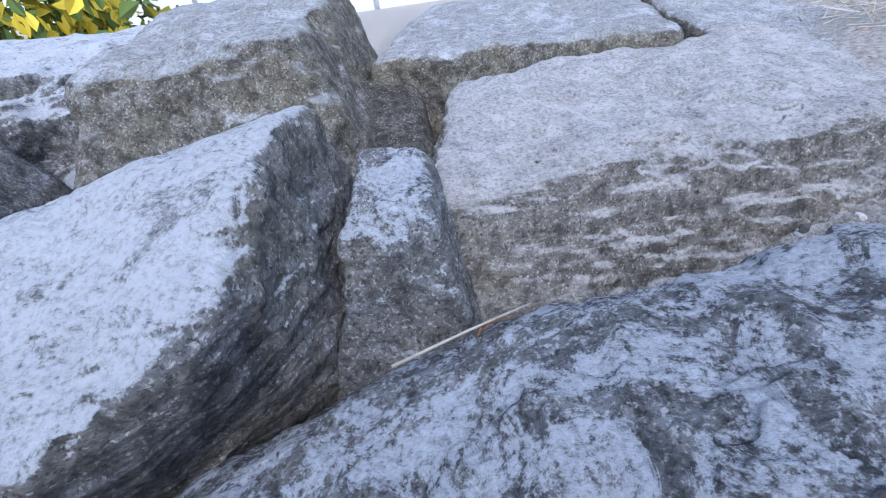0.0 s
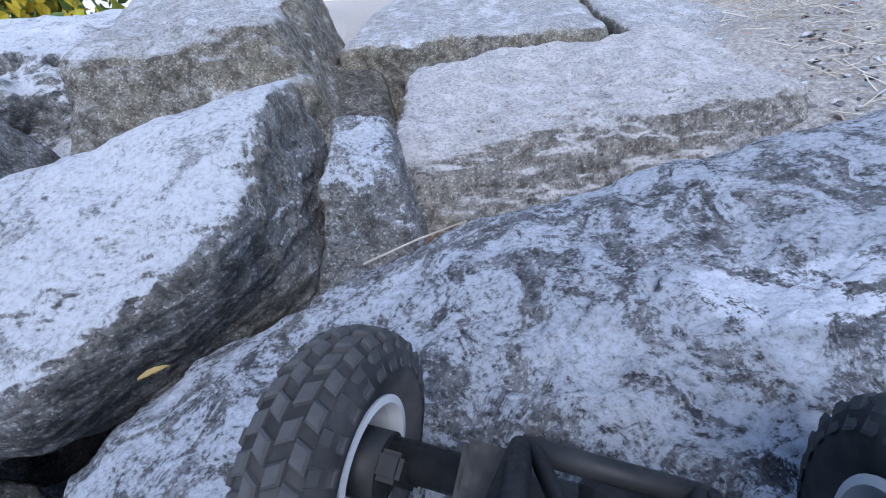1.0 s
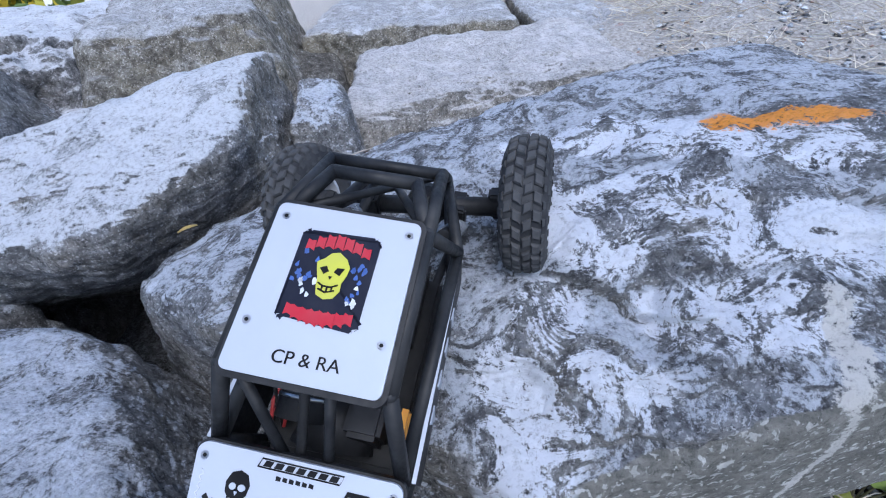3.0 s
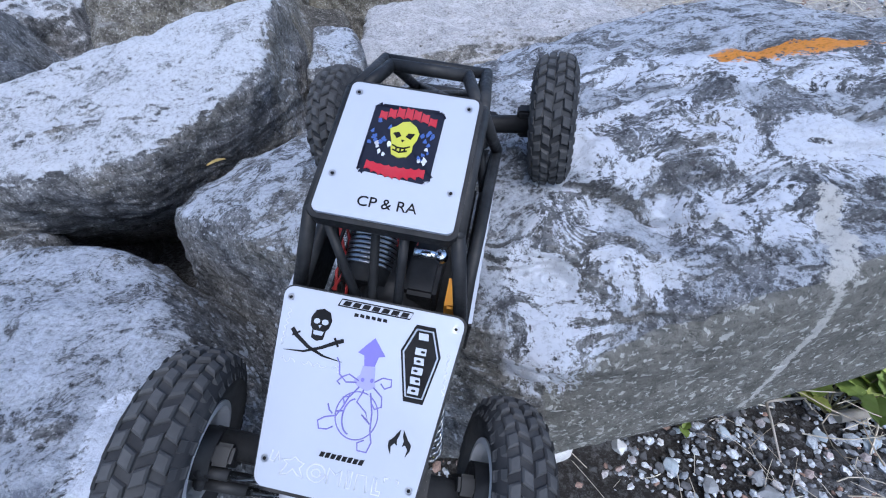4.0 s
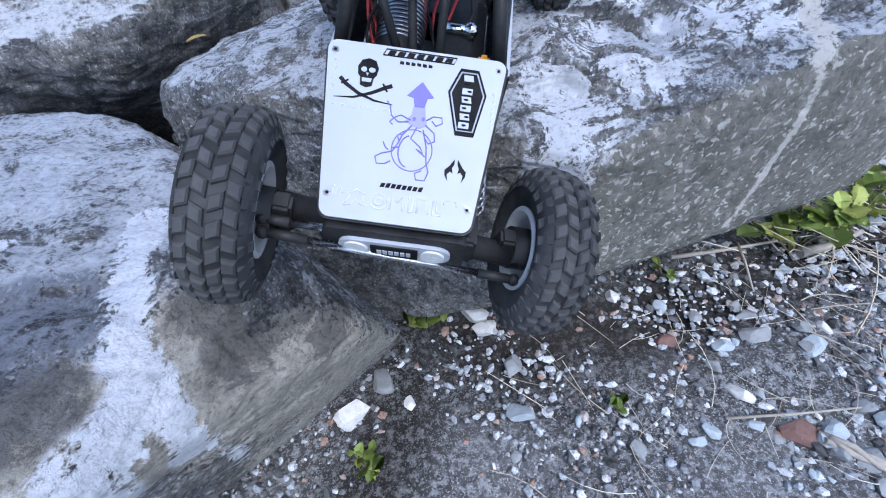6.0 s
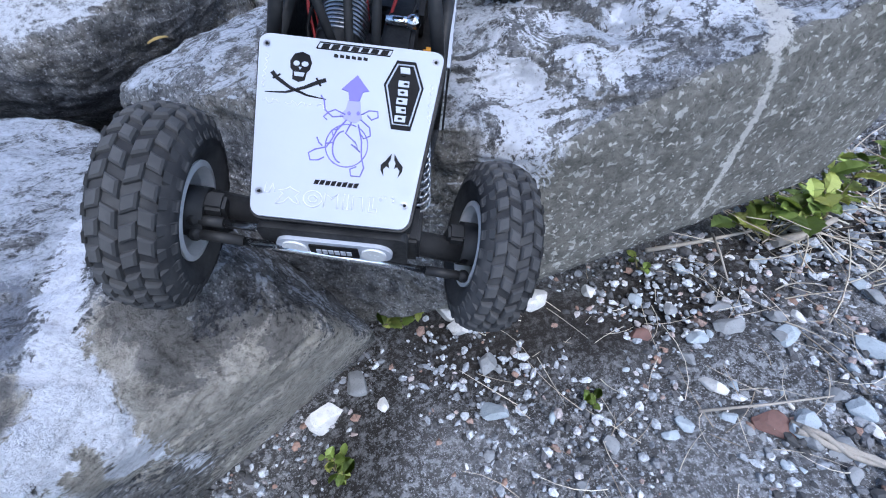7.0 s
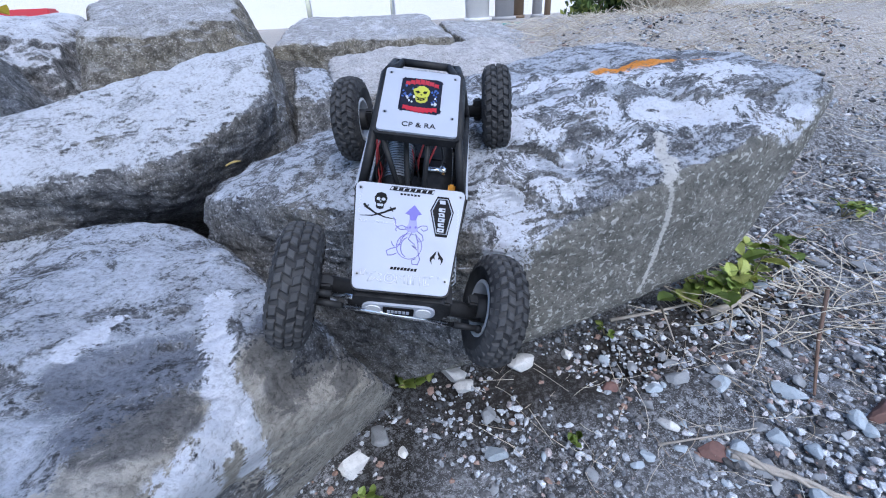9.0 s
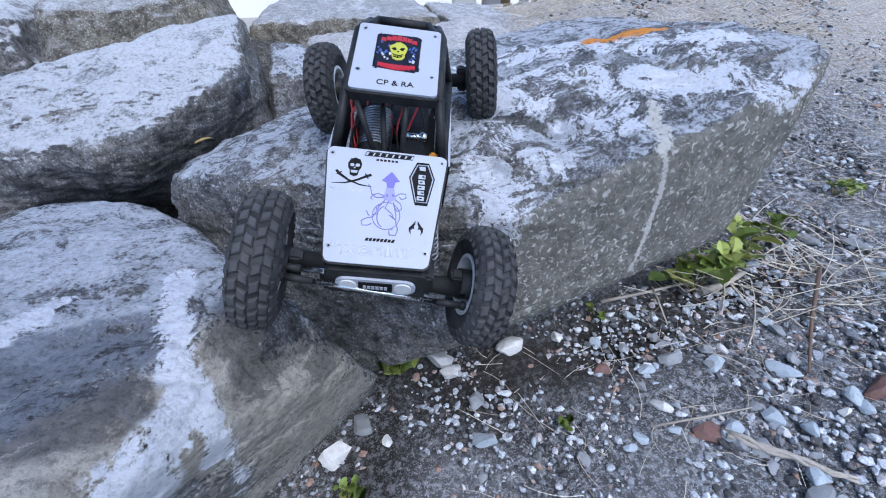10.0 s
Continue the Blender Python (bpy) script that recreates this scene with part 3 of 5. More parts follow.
def panel_frame(front, back):
    """A plane from its front edge to its back edge (x and z of each): x to the truck's right, y backwards, z out of the panel."""
    a, b = Vector((front[0], 0, front[1])), Vector((back[0], 0, back[1]))
    up = (b - a).normalized()
    side = Vector((0, -1, 0))
    m = Matrix((side, up, side.cross(up))).transposed().to_4x4()
    if m[2][2] < 0:
        m = Matrix((-side, up, (-side).cross(up))).transposed().to_4x4()
    return Matrix.Translation((a + b) / 2) @ m, (b - a).length / 2


truck = new("model_truck")
truck.matrix_world = Matrix(((-0.3519, 0.9359, 0.0168, 0.0005), (-0.8566, -0.3148, -0.4089, -0.1921), (-0.3774, -0.1583, 0.9124, 0.4003), (0, 0, 0, 1)))
tagged(truck, "black tube-framed model crawler truck with white panels, stopped nose-down", "toy truck")


def tyre_mesh():
    """The rounded carcass of a tall off-road tyre, turned round the y axis."""
    bm = bmesh.new()
    profile = [(-0.0140, 0.030), (-0.0175, 0.036), (-0.0190, 0.043), (-0.0175, 0.0500), (-0.0130, 0.0540), (-0.006, 0.0557), (0.006, 0.0557), (0.0130, 0.0540),
               (0.0175, 0.0500), (0.0190, 0.043), (0.0175, 0.036), (0.0140, 0.030), (0.012, 0.027), (-0.012, 0.027)]
    n = 64
    rings = []
    for k in range(n):
        a = 2 * math.pi * k / n
        rings.append([bm.verts.new((r * math.cos(a), y, r * math.sin(a))) for y, r in profile])
    for k in range(n):
        for j in range(len(profile)):
            p, q = rings[k], rings[(k + 1) % n]
            bm.faces.new((p[j - 1], p[j], q[j], q[j - 1])).smooth = True
    bmesh.ops.recalc_face_normals(bm, faces=bm.faces)
    return bm


def block_mesh(y0, y1, r0, r1, half, skew):
    """One moulded tread block at the top of the x axis, narrower towards its crown."""
    bm = bmesh.new()
    corners = []
    for s, top in ((1.15, 0), (1.0, 0.7), (0.72, 1)):
        for y, w, r in ((y0, -1, r0[0] + (r1[0] - r0[0]) * top), (y1, -1, r0[1] + (r1[1] - r0[1]) * top), (y1, 1, r0[1] + (r1[1] - r0[1]) * top), (y0, 1, r0[0] + (r1[0] - r0[0]) * top)):
            mid_y = (y0 + y1) / 2
            yy = mid_y + (y - mid_y) * (1.1 if s > 1.1 else s)
            u = (w * half * s + skew * (yy - mid_y)) / 0.057
            corners.append(bm.verts.new((r * math.cos(u), yy, r * math.sin(u))))
    for lay in (0, 4):
        for k in range(4):
            q = (k + 1) % 4
            bm.faces.new([corners[i] for i in (lay + k, lay + q, lay + q + 4, lay + k + 4)])
    bm.faces.new(corners[8:12])
    bmesh.ops.recalc_face_normals(bm, faces=bm.faces)
    mesh = bpy.data.meshes.new("tread_block")
    bm.to_mesh(mesh)
    bm.free()
    mesh.materials.append(RUBBER)
    return mesh


BLOCKS = []
for side in (-1, 1):
    for y0, y1, r0, r1, half, skew, turn in ((0.0008, 0.0072, (0.0550, 0.0548), (0.0592, 0.0588), 0.0040, 0.5, 0.0), (0.0078, 0.0140, (0.0540, 0.0525), (0.0583, 0.0565), 0.0042, -0.4, 0.12),
                                             (0.0145, 0.0196, (0.0505, 0.0430), (0.0556, 0.0450), 0.0036, 0.0, 0.02)):
        BLOCKS.append((block_mesh(side * y0, side * y1, r0, r1, half, side * skew), turn + (0.5 * 2 * math.pi / 26 if side > 0 else 0)))


def add_wheel(x, y, z, steer, camber):
    out = 1 if y > 0 else -1
    tyre = part("tyre", tyre_mesh(), RUBBER, truck, "dusty black knobbly tyre")
    tyre.matrix_basis = pose(x, y, z, camber, 0, steer)
    for k in range(26):
        for mesh, turn in BLOCKS:
            ob = new("tread_block", mesh)
            ob.parent = tyre
            ob.rotation_euler = (0, -turn - 2 * math.pi * k / 26, 0)
    bm = bmesh.new()
    prof = [(-0.013, 0.0275), (-0.013, 0.0300), (-0.0152, 0.0300), (-0.0157, 0.0265), (-0.009, 0.0245), (0.009, 0.0245), (0.0157, 0.0265), (0.0152, 0.0300), (0.013, 0.0300)]
    n = 40
    rings = [[bm.verts.new((r * math.cos(2 * math.pi * k / n), yy, r * math.sin(2 * math.pi * k / n))) for yy, r in prof] for k in range(n)]
    for k in range(n):
        for j in range(1, len(prof)):
            bm.faces.new((rings[k][j - 1], rings[k][j], rings[(k + 1) % n][j], rings[(k + 1) % n][j - 1]))
    bmesh.ops.recalc_face_normals(bm, faces=bm.faces)
    part("rim", bm, RIM, tyre, "satin silver beadlock rim")
    bm = bmesh.new()
    rod(bm, (0, out * 0.006, 0), (0, out * 0.0085, 0), 0.0245, seg=32)
    part("wheel_disc", bm, RIM, tyre)
    for k in range(10):
        a = 2 * math.pi * k / 10
        bm = bmesh.new()
        rod(bm, (0.017 * math.cos(a), out * 0.0080, 0.017 * math.sin(a)), (0.017 * math.cos(a), out * 0.0092, 0.017 * math.sin(a)), 0.0034, seg=10)
        part("wheel_hole", bm, INK, tyre)
    bm = bmesh.new()
    rod(bm, (0, out * 0.008, 0), (0, out * 0.015, 0), 0.006, seg=6)
    part("hub_nut", bm, STEEL, tyre)
    bm = bmesh.new()
    rod(bm, (0, -out * 0.021, 0), (0, out * 0.005, 0), 0.015, seg=16)
    box(bm, (-0.006, -out * 0.026 - 0.006, -0.016), (0.006, -out * 0.026 + 0.006, 0.016), 0.002)
    part("steering_knuckle" if x > 0 else "axle_hub", bm, BLACK, tyre)


for wx, wy, wz, steer, roll in ((0.162, -0.096, 0.020, 4, -11), (0.146, 0.096, -0.020, 4, -11), (-0.149, -0.101, -0.020, 0, 11), (-0.158, 0.101, 0.020, 0, 11)):
    add_wheel(wx, wy, wz, steer, roll)

# axles, links and shocks
for ax, s in ((0.154, -1), (-0.154, 1)):
    bm = bmesh.new()
    rod(bm, (ax, -0.082, -s * 0.017), (ax, 0.082, s * 0.017), 0.0085)
    bmesh.ops.create_uvsphere(bm, u_segments=16, v_segments=10, radius=0.02, matrix=Matrix.Translation((ax, 0.014, 0.003 * s)))
    box(bm, (ax - 0.012, -0.05, -0.016), (ax + 0.012, -0.03, 0.012), 0.002)
    box(bm, (ax - 0.012, 0.035, -0.012), (ax + 0.012, 0.05, 0.016), 0.002)
    part("axle", bm, BLACK, truck)
for a, b, r, mat, name in (((0.176, -0.078, 0.018), (0.172, 0.080, -0.016), 0.0026, CHROME, "tie_rod"), ((0.170, -0.078, 0.024), (0.166, 0.018, 0.008), 0.0026, CHROME, "drag_link")):
    bm = bmesh.new()
    rod(bm, Vector(a).lerp(Vector(b), 0.14), Vector(a).lerp(Vector(b), 0.86), r)
    link = part(name, bm, mat, truck, "polished steel steering rod")
    for p, q in ((a, Vector(a).lerp(Vector(b), 0.16)), (Vector(a).lerp(Vector(b), 0.84), b)):
        bm = bmesh.new()
        rod(bm, p, q, r * 1.25)
        bmesh.ops.create_uvsphere(bm, u_segments=10, v_segments=8, radius=0.0045, matrix=Matrix.Translation(p if p == a else q))
        part("rod_end", bm, BLACK, link)
for sx in (1, -1):
    for sy in (1, -1):
        bm = bmesh.new()
        rod(bm, (sx * 0.14, sy * 0.045, -0.008), (sx * 0.03, sy * 0.03, -0.004), 0.0035)
        part("suspension_link", bm, BLACK, truck)
        lo, hi = Vector((sx * 0.135, sy * 0.046, 0.004)), Vector((sx * 0.092, sy * 0.040, 0.046))
        bm = bmesh.new()
        rod(bm, lo.lerp(hi, 0.45), hi, 0.0065)
        shock = part("shock_absorber", bm, BLACK, truck)
        bm = bmesh.new()
        rod(bm, lo, lo.lerp(hi, 0.5), 0.0018)
        part("shock_rod", bm, CHROME, shock)
        bm = bmesh.new()
        turns = [lo.lerp(hi, 0.06 + 0.7 * k / 96) + (Vector((math.cos(k * 0.6), math.sin(k * 0.6), 0)) * 0.0078) for k in range(97)]
        tube(bm, turns, 0.0010, 5)
        part("coil_spring", bm, STEEL, shock)

# chassis tub, skid and front plate
bm = bmesh.new()
box(bm, (-0.10, -0.030, -0.012), (0.10, 0.030, -0.004), 0.003)
part("skid_plate", bm, BLACK, truck)
bm = bmesh.new()
box(bm, (-0.075, -0.044, -0.004), (0.062, 0.044, 0.012), 0.003)
part("floor_pan", bm, BLACK, truck)

# cage: each tube a part of its own
for sy in (1, -1):
    runs = [
        [(0.164, 0.040, 0.022), (0.066, 0.051, 0.055), (0.036, 0.041, 0.106), (-0.046, 0.041, 0.118), (-0.105, 0.037, 0.100), (-0.165, 0.030, 0.030)],
        [(0.164, 0.040, 0.022), (0.156, 0.040, -0.004), (0.060, 0.050, -0.006), (-0.08, 0.050, -0.004), (-0.165, 0.030, 0.026)],
        [(0.066, 0.051, 0.055), (0.058, 0.050, -0.004)],
        [(-0.046, 0.041, 0.116), (-0.075, 0.054, 0.058), (-0.085, 0.050, -0.004)],
        [(0.066, 0.051, 0.055), (-0.075, 0.054, 0.058)],
        [(-0.075, 0.054, 0.058), (-0.165, 0.030, 0.030)],
    ]
    for run in runs:
        bm = bmesh.new()
        tube(bm, [(x, sy * y, z) for x, y, z in run], 0.0042, 14)
        part("cage_tube", bm, BLACK, truck)
for run, r in (([(0.066, -0.012, 0.060), (0.036, -0.034, 0.104)], 0.0028), ([(0.066, 0.012, 0.060), (0.034, 0.012, 0.104)], 0.0028),
               ([(0.066, -0.004, 0.058), (-0.03, -0.018, 0.112)], 0.0028), ([(-0.046, -0.041, 0.118), (-0.046, 0.041, 0.118)], 0.0042),
               ([(0.036, -0.041, 0.106), (0.036, 0.041, 0.106)], 0.0045), ([(-0.052, -0.038, 0.114), (-0.084, -0.026, 0.112), (-0.084, 0.026, 0.112), (-0.052, 0.038, 0.114)], 0.0042),
               ([(-0.105, -0.037, 0.100), (-0.105, 0.037, 0.100)], 0.0038), ([(-0.165, -0.030, 0.030), (-0.165, 0.030, 0.030)], 0.0042),
               ([(-0.046, -0.041, 0.116), (-0.165, 0.026, 0.032)], 0.0030), ([(-0.046, 0.041, 0.116), (-0.165, -0.026, 0.032)], 0.0030),
               ([(0.163, -0.040, 0.022), (0.163, 0.040, 0.022)], 0.0042)):
    bm = bmesh.new()
    tube(bm, run, r, 14)
    part("cage_tube", bm, BLACK, truck)

# side panels
for sy in (1, -1):
    m = Matrix(((1, 0, 0, 0), (0, 0, -sy, sy * 0.0575), (0, 1, 0, 0), (0, 0, 0, 1)))
    bm = bmesh.new()
    slab(bm, [(0.064, 0.000), (0.066, 0.056), (-0.074, 0.055), (-0.082, 0.002)], 0.0015, m)
    side = part("side_panel", bm, BLACK, truck)
    bm = bmesh.new()
    slab(bm, [(0.062, 0.052), (0.0655, 0.0575), (-0.074, 0.0575), (-0.074, 0.053)], 0.0022, m)
    part("panel_edge", bm, WHITE, side, "white painted panel edge")
    bm = bmesh.new()
    for k in range(4):
        slab(bm, [(0.03 - k * 0.022, 0.018), (0.034 - k * 0.022, 0.042), (0.022 - k * 0.022, 0.036), (0.024 - k * 0.022, 0.014)], -0.0008, m)
    part("panel_marking", bm, WHITE, side)


def screws(parent, m, places):
    for x, y in places:
        bm = bmesh.new()
        slab(bm, oval(x, y, 0.0022, 0.0022, 12), 0.0022, m)
        s = part("screw", bm, STEEL, parent)
        bm = bmesh.new()
        slab(bm, oval(x, y, 0.0010, 0.0010, 6), 0.0025, m)
        part("screw_socket", bm, INK, parent)


def drawn(name, parent, mat, m, shapes=(), lines=(), width=0.0006, lift=0.0026):
    """Printed or drawn marks lying on a panel: filled shapes and pen lines."""
    for s in shapes:
        bm = bmesh.new()
        slab(bm, s, lift, m)
        part(name, bm, mat, parent)
    for s in lines:
        bm = bmesh.new()
        sweep(bm, [m @ Vector((x, y, lift - width * 0.3)) for x, y in s], [width * 0.6] * len(s), 6)
        part(name, bm, mat, parent)


# hood
hood_m, hood_h = panel_frame((0.169, 0.034), (0.067, 0.067))
bm = bmesh.new()
slab(bm, round_rect(0.0485, hood_h, 0.006, taper=0.115), 0.0022, hood_m)
hood = part("hood_panel", bm, WHITE, truck, "white hood panel with drawings and stickers")
bm = bmesh.new()
slab(bm, round_rect(0.050, hood_h + 0.0012, 0.007, taper=0.115), -0.005, hood_m)
part("hood_rim", bm, BLACK, truck)
flip = Matrix.Diagonal((hood_m.col[0][1] < 0 and 1 or -1, 1, 1, 1))
h = hood_m @ flip
if h.determinant() < 0:
    h = hood_m
screws(hood, h, [(sx * w, y) for sx in (-1, 1) for w, y in ((0.049, 0.047), (0.040, -0.040))])

def arc(cx, cy, rx, ry, a0, a1, n=16):
    return [(cx + rx * math.cos(radians(a0 + (a1 - a0) * k / n)), cy + ry * math.sin(radians(a0 + (a1 - a0) * k / n))) for k in range(n + 1)]


def blade(points, width):
    """A curved sword blade: a tapering strip along the points."""
    left, right = [], []
    for k, (x, y) in enumerate(points):
        (x0, y0), (x1, y1) = points[max(k - 1, 0)], points[min(k + 1, len(points) - 1)]
        l = math.hypot(x1 - x0, y1 - y0)
        w = width * (1 - (k / (len(points) - 1)) ** 2) + 0.0001
        left.append((x - (y1 - y0) / l * w, y + (x1 - x0) / l * w))
        right.append((x + (y1 - y0) / l * w, y - (x1 - x0) / l * w))
    return left + right[::-1]


def lettering(name, parent, text, m, x, y, size, mat, turn=0.0, shear=0.0, lift=0.0027, wide=1.0):
    """Flat letters of the built-in font lying on a panel, as one mesh."""
    curve = bpy.data.curves.new(name, "FONT")
    curve.body, curve.size, curve.shear, curve.align_x, curve.align_y = text, size, shear, "CENTER", "CENTER"
    curve.extrude = 0.0002
    holder = bpy.data.objects.new(name, curve)
    scene.collection.objects.link(holder)
    bpy.context.view_layer.update()
    mesh = bpy.data.meshes.new_from_object(holder)
    bpy.data.objects.remove(holder)
    mesh.transform(m @ Matrix.Translation((x, y, lift)) @ Matrix.Rotation(radians(turn), 4, "Z") @ Matrix.Diagonal((wide, 1, 1, 1)))
    mesh.materials.clear()
    mesh.materials.append(mat)
    ob = new(name, mesh)
    ob.parent = parent
    return ob


# skull over two crossed swords
skull = [(-0.0335, 0.0335), (-0.0342, 0.038), (-0.0322, 0.0425), (-0.0280, 0.0440), (-0.0238, 0.0425), (-0.0218, 0.038), (-0.0225, 0.0335), (-0.0240, 0.0318), (-0.0245, 0.0268), (-0.0280, 0.0255), (-0.0315, 0.0268), (-0.0320, 0.0318)]
drawn("skull_sticker", hood, INK, h, [skull])
drawn("skull_eye", hood, WHITE, h, [oval(-0.0303, 0.0365, 0.0018, 0.0016, 10), oval(-0.0255, 0.0365, 0.0020, 0.0016, 10), [(-0.0289, 0.0345), (-0.0271, 0.0345), (-0.0280, 0.0327)]], [], 0.001, 0.0029)
drawn("skull_teeth", hood, WHITE, h, [[(-0.0310, 0.0312), (-0.0250, 0.0312), (-0.0255, 0.0288), (-0.0305, 0.0288)]], [], 0.001, 0.0029)
drawn("crossed_sword", hood, INK, h, [blade([(-0.0435, 0.0300), (-0.040, 0.0265), (-0.032, 0.0215), (-0.022, 0.0180), (-0.011, 0.0168)], 0.0011), blade([(-0.0125, 0.0285), (-0.016, 0.0270), (-0.024, 0.0225), (-0.034, 0.0185), (-0.0455, 0.0175)], 0.0011)], [[(-0.0425, 0.0262), (-0.0385, 0.0290)], [(-0.0180, 0.0290), (-0.0150, 0.0245)]], 0.0010)
# coffin with turned lettering
coffin = [(0.0265, 0.0455), (0.0375, 0.0455), (0.0435, 0.0300), (0.0385, 0.0035), (0.0275, 0.0035), (0.0205, 0.0300)]
mid = (0.032, 0.0255)
drawn("coffin_sticker", hood, INK, h, [coffin])
drawn("coffin_outline", hood, WHITE, h, [], [[(mid[0] + (x - mid[0]) * 0.85, mid[1] + (y - mid[1]) * 0.87) for x, y in coffin + coffin[:1]]], 0.0009, 0.0030)
drawn("coffin_lettering", hood, WHITE, h, [[(0.0288 + 0.0006 * (k % 2), 0.0080 + k * 0.0053 + (0.003 if k > 4 else 0)), (0.0350, 0.0080 + k * 0.0053 + (0.003 if k > 4 else 0)), (0.0350 - 0.0006 * (k % 2), 0.0118 + k * 0.0053 + (0.003 if k > 4 else 0)), (0.0288, 0.0118 + k * 0.0053 + (0.003 if k > 4 else 0))] for k in range(6)], [], 0.001, 0.0031)
drawn("coffin_lettering", hood, INK, h, [oval(0.0320 + 0.0012 * math.sin(k * 2.0), 0.0099 + k * 0.0053, 0.0014, 0.0007, 8) for k in range(6)], [], 0.001, 0.0033)
# a slanted header, a small line under it and handwriting in pale violet
drawn("header_frame", hood, INK, h, [], [[(-0.0205, 0.0475), (-0.0190, 0.0515), (0.0235, 0.0515), (0.0220, 0.0475), (-0.0205, 0.0475)]], 0.0006)
drawn("header_lettering", hood, INK, h, [[(-0.0180 + k * 0.0057, 0.0481), (-0.0138 + k * 0.0057, 0.0481), (-0.0128 + k * 0.0057, 0.0508), (-0.0168 + k * 0.0057, 0.0508)] for k in range(7)])
drawn("small_lettering", hood, INK, h, [[(-0.010 + k * 0.0034, 0.0430 + 0.0003 * (k % 2)), (-0.0076 + k * 0.0034, 0.0430), (-0.0076 + k * 0.0034, 0.0448), (-0.010 + k * 0.0034, 0.0452)] for k in range(6)], [], 0.0006, 0.0024)
scrawl = [[(-0.046 + 0.0012 * k + 0.0006 * math.sin(k * 2.1), 0.0125 + 0.0011 * math.sin(k * 1.45) * (1 + 0.5 * math.sin(k * 0.5))) for k in range(n0, n1)] for n0, n1 in ((0, 9), (11, 24), (26, 31))]
drawn("handwriting", hood, GREY_INK, h, [], scrawl + [[(-0.0475 + 0.0010 * math.sin(k * 1.9), 0.020 + 0.0011 * k) for k in range(20)], [(0.0480 + 0.0010 * math.sin(k * 1.8), 0.010 + 0.0011 * k) for k in range(22)]], 0.0005, 0.0024)
# squid: a filled mantle and head, eyes, and long curling arms round a ring
drawn("squid_head", hood, VIOLET, h, [[(0.0050, 0.0335), (0.0080, 0.0300), (0.0128, 0.0245), (0.0092, 0.0235), (0.0080, 0.0180), (0.0022, 0.0175), (0.0010, 0.0230), (-0.0030, 0.0240), (0.0015, 0.0295)]])
PALE_VIOLET = plain("pale_violet_wash", (0.27, 0.27, 0.46), 0.55, 0, 0.15)
drawn("squid_body", hood, PALE_VIOLET, h, [[(0.0015, 0.0175), (0.0085, 0.0178), (0.0095, 0.0120), (0.0110, 0.0070), (0.0065, 0.0045), (0.0010, 0.0060), (-0.0020, 0.0085), (0.0010, 0.0125)]], [], 0.0006, 0.0024)
drawn("squid_eye", hood, VIOLET, h, [oval(0.0030, 0.0100, 0.0010, 0.0012, 8), oval(0.0082, 0.0105, 0.0010, 0.0012, 8)], [], 0.0006, 0.0028)
arms = [arc(0.004, -0.0090, 0.0118, 0.0125, 70, 425, 40),
        [(0.000, 0.008), (-0.006, 0.007), (-0.0105, 0.0105), (-0.0118, 0.0160), (-0.0140, 0.0190)], [(0.001, 0.009), (-0.005, 0.0115), (-0.0085, 0.0095), (-0.0110, 0.0065), (-0.0090, 0.0050)],
        [(0.010, 0.010), (0.014, 0.0130), (0.019, 0.0130), (0.0195, 0.0095), (0.0160, 0.0075), (0.0135, 0.0100)], [(0.010, 0.007), (0.0155, 0.0030), (0.0165, -0.0020), (0.0130, -0.0040), (0.0105, -0.0010)],
        [(0.002, 0.006), (-0.002, 0.000), (-0.0055, -0.0010), (-0.0040, -0.0045)], [(0.005, 0.005), (0.0025, -0.002), (0.0085, -0.0065), (0.0105, -0.0100), (0.0065, -0.0080), (0.0120, -0.0120)],
        [(-0.002, 0.001), (-0.0045, -0.0060), (-0.0070, -0.0110), (-0.0130, -0.0130), (-0.0165, -0.0155), (-0.0150, -0.0195), (-0.0105, -0.0190), (-0.0075, -0.0170)],
        [(-0.0080, -0.0090), (-0.0035, -0.0080)], [(-0.0130, -0.0060), (-0.0115, -0.0090), (-0.0095, -0.0105)],
        [(0.009, 0.004), (0.0120, -0.006), (0.0130, -0.0150), (0.0150, -0.0210), (0.0135, -0.0262), (0.0085, -0.0262), (0.0075, -0.0225), (0.0110, -0.0205)],
        arc(0.0025, -0.0100, 0.0062, 0.0095, 100, 260, 16)]
for k, run in enumerate(arms):
    bm = bmesh.new()
    sweep(bm, [h @ Vector((x, y, 0.0023)) for x, y in run], [0.00042 if k else 0.00034] * len(run), 5)
    part("squid_arm", bm, VIOLET, hood)
# wing mark, foot line and the outlined letters along the nose
for sx in (-1, 1):
    drawn("wing_mark", hood, INK, h, [[(0.0305 + sx * x, y - 0.0005) for x, y in ((0.0008, -0.0105), (0.0022, -0.0125), (0.0038, -0.0150), (0.0062, -0.0175), (0.0060, -0.0205), (0.0040, -0.0240), (0.0046, -0.0200), (0.0030, -0.0180), (0.0014, -0.0190), (0.0020, -0.0160), (0.0010, -0.0140))]])
drawn("foot_lettering", hood, INK, h, [[(-0.0112 + k * 0.0031, -0.0330), (-0.0089 + k * 0.0031, -0.0330), (-0.0080 + k * 0.0031, -0.0305 + 0.0004 * (k % 2)), (-0.0104 + k * 0.0031, -0.0305)] for k in range(8)])
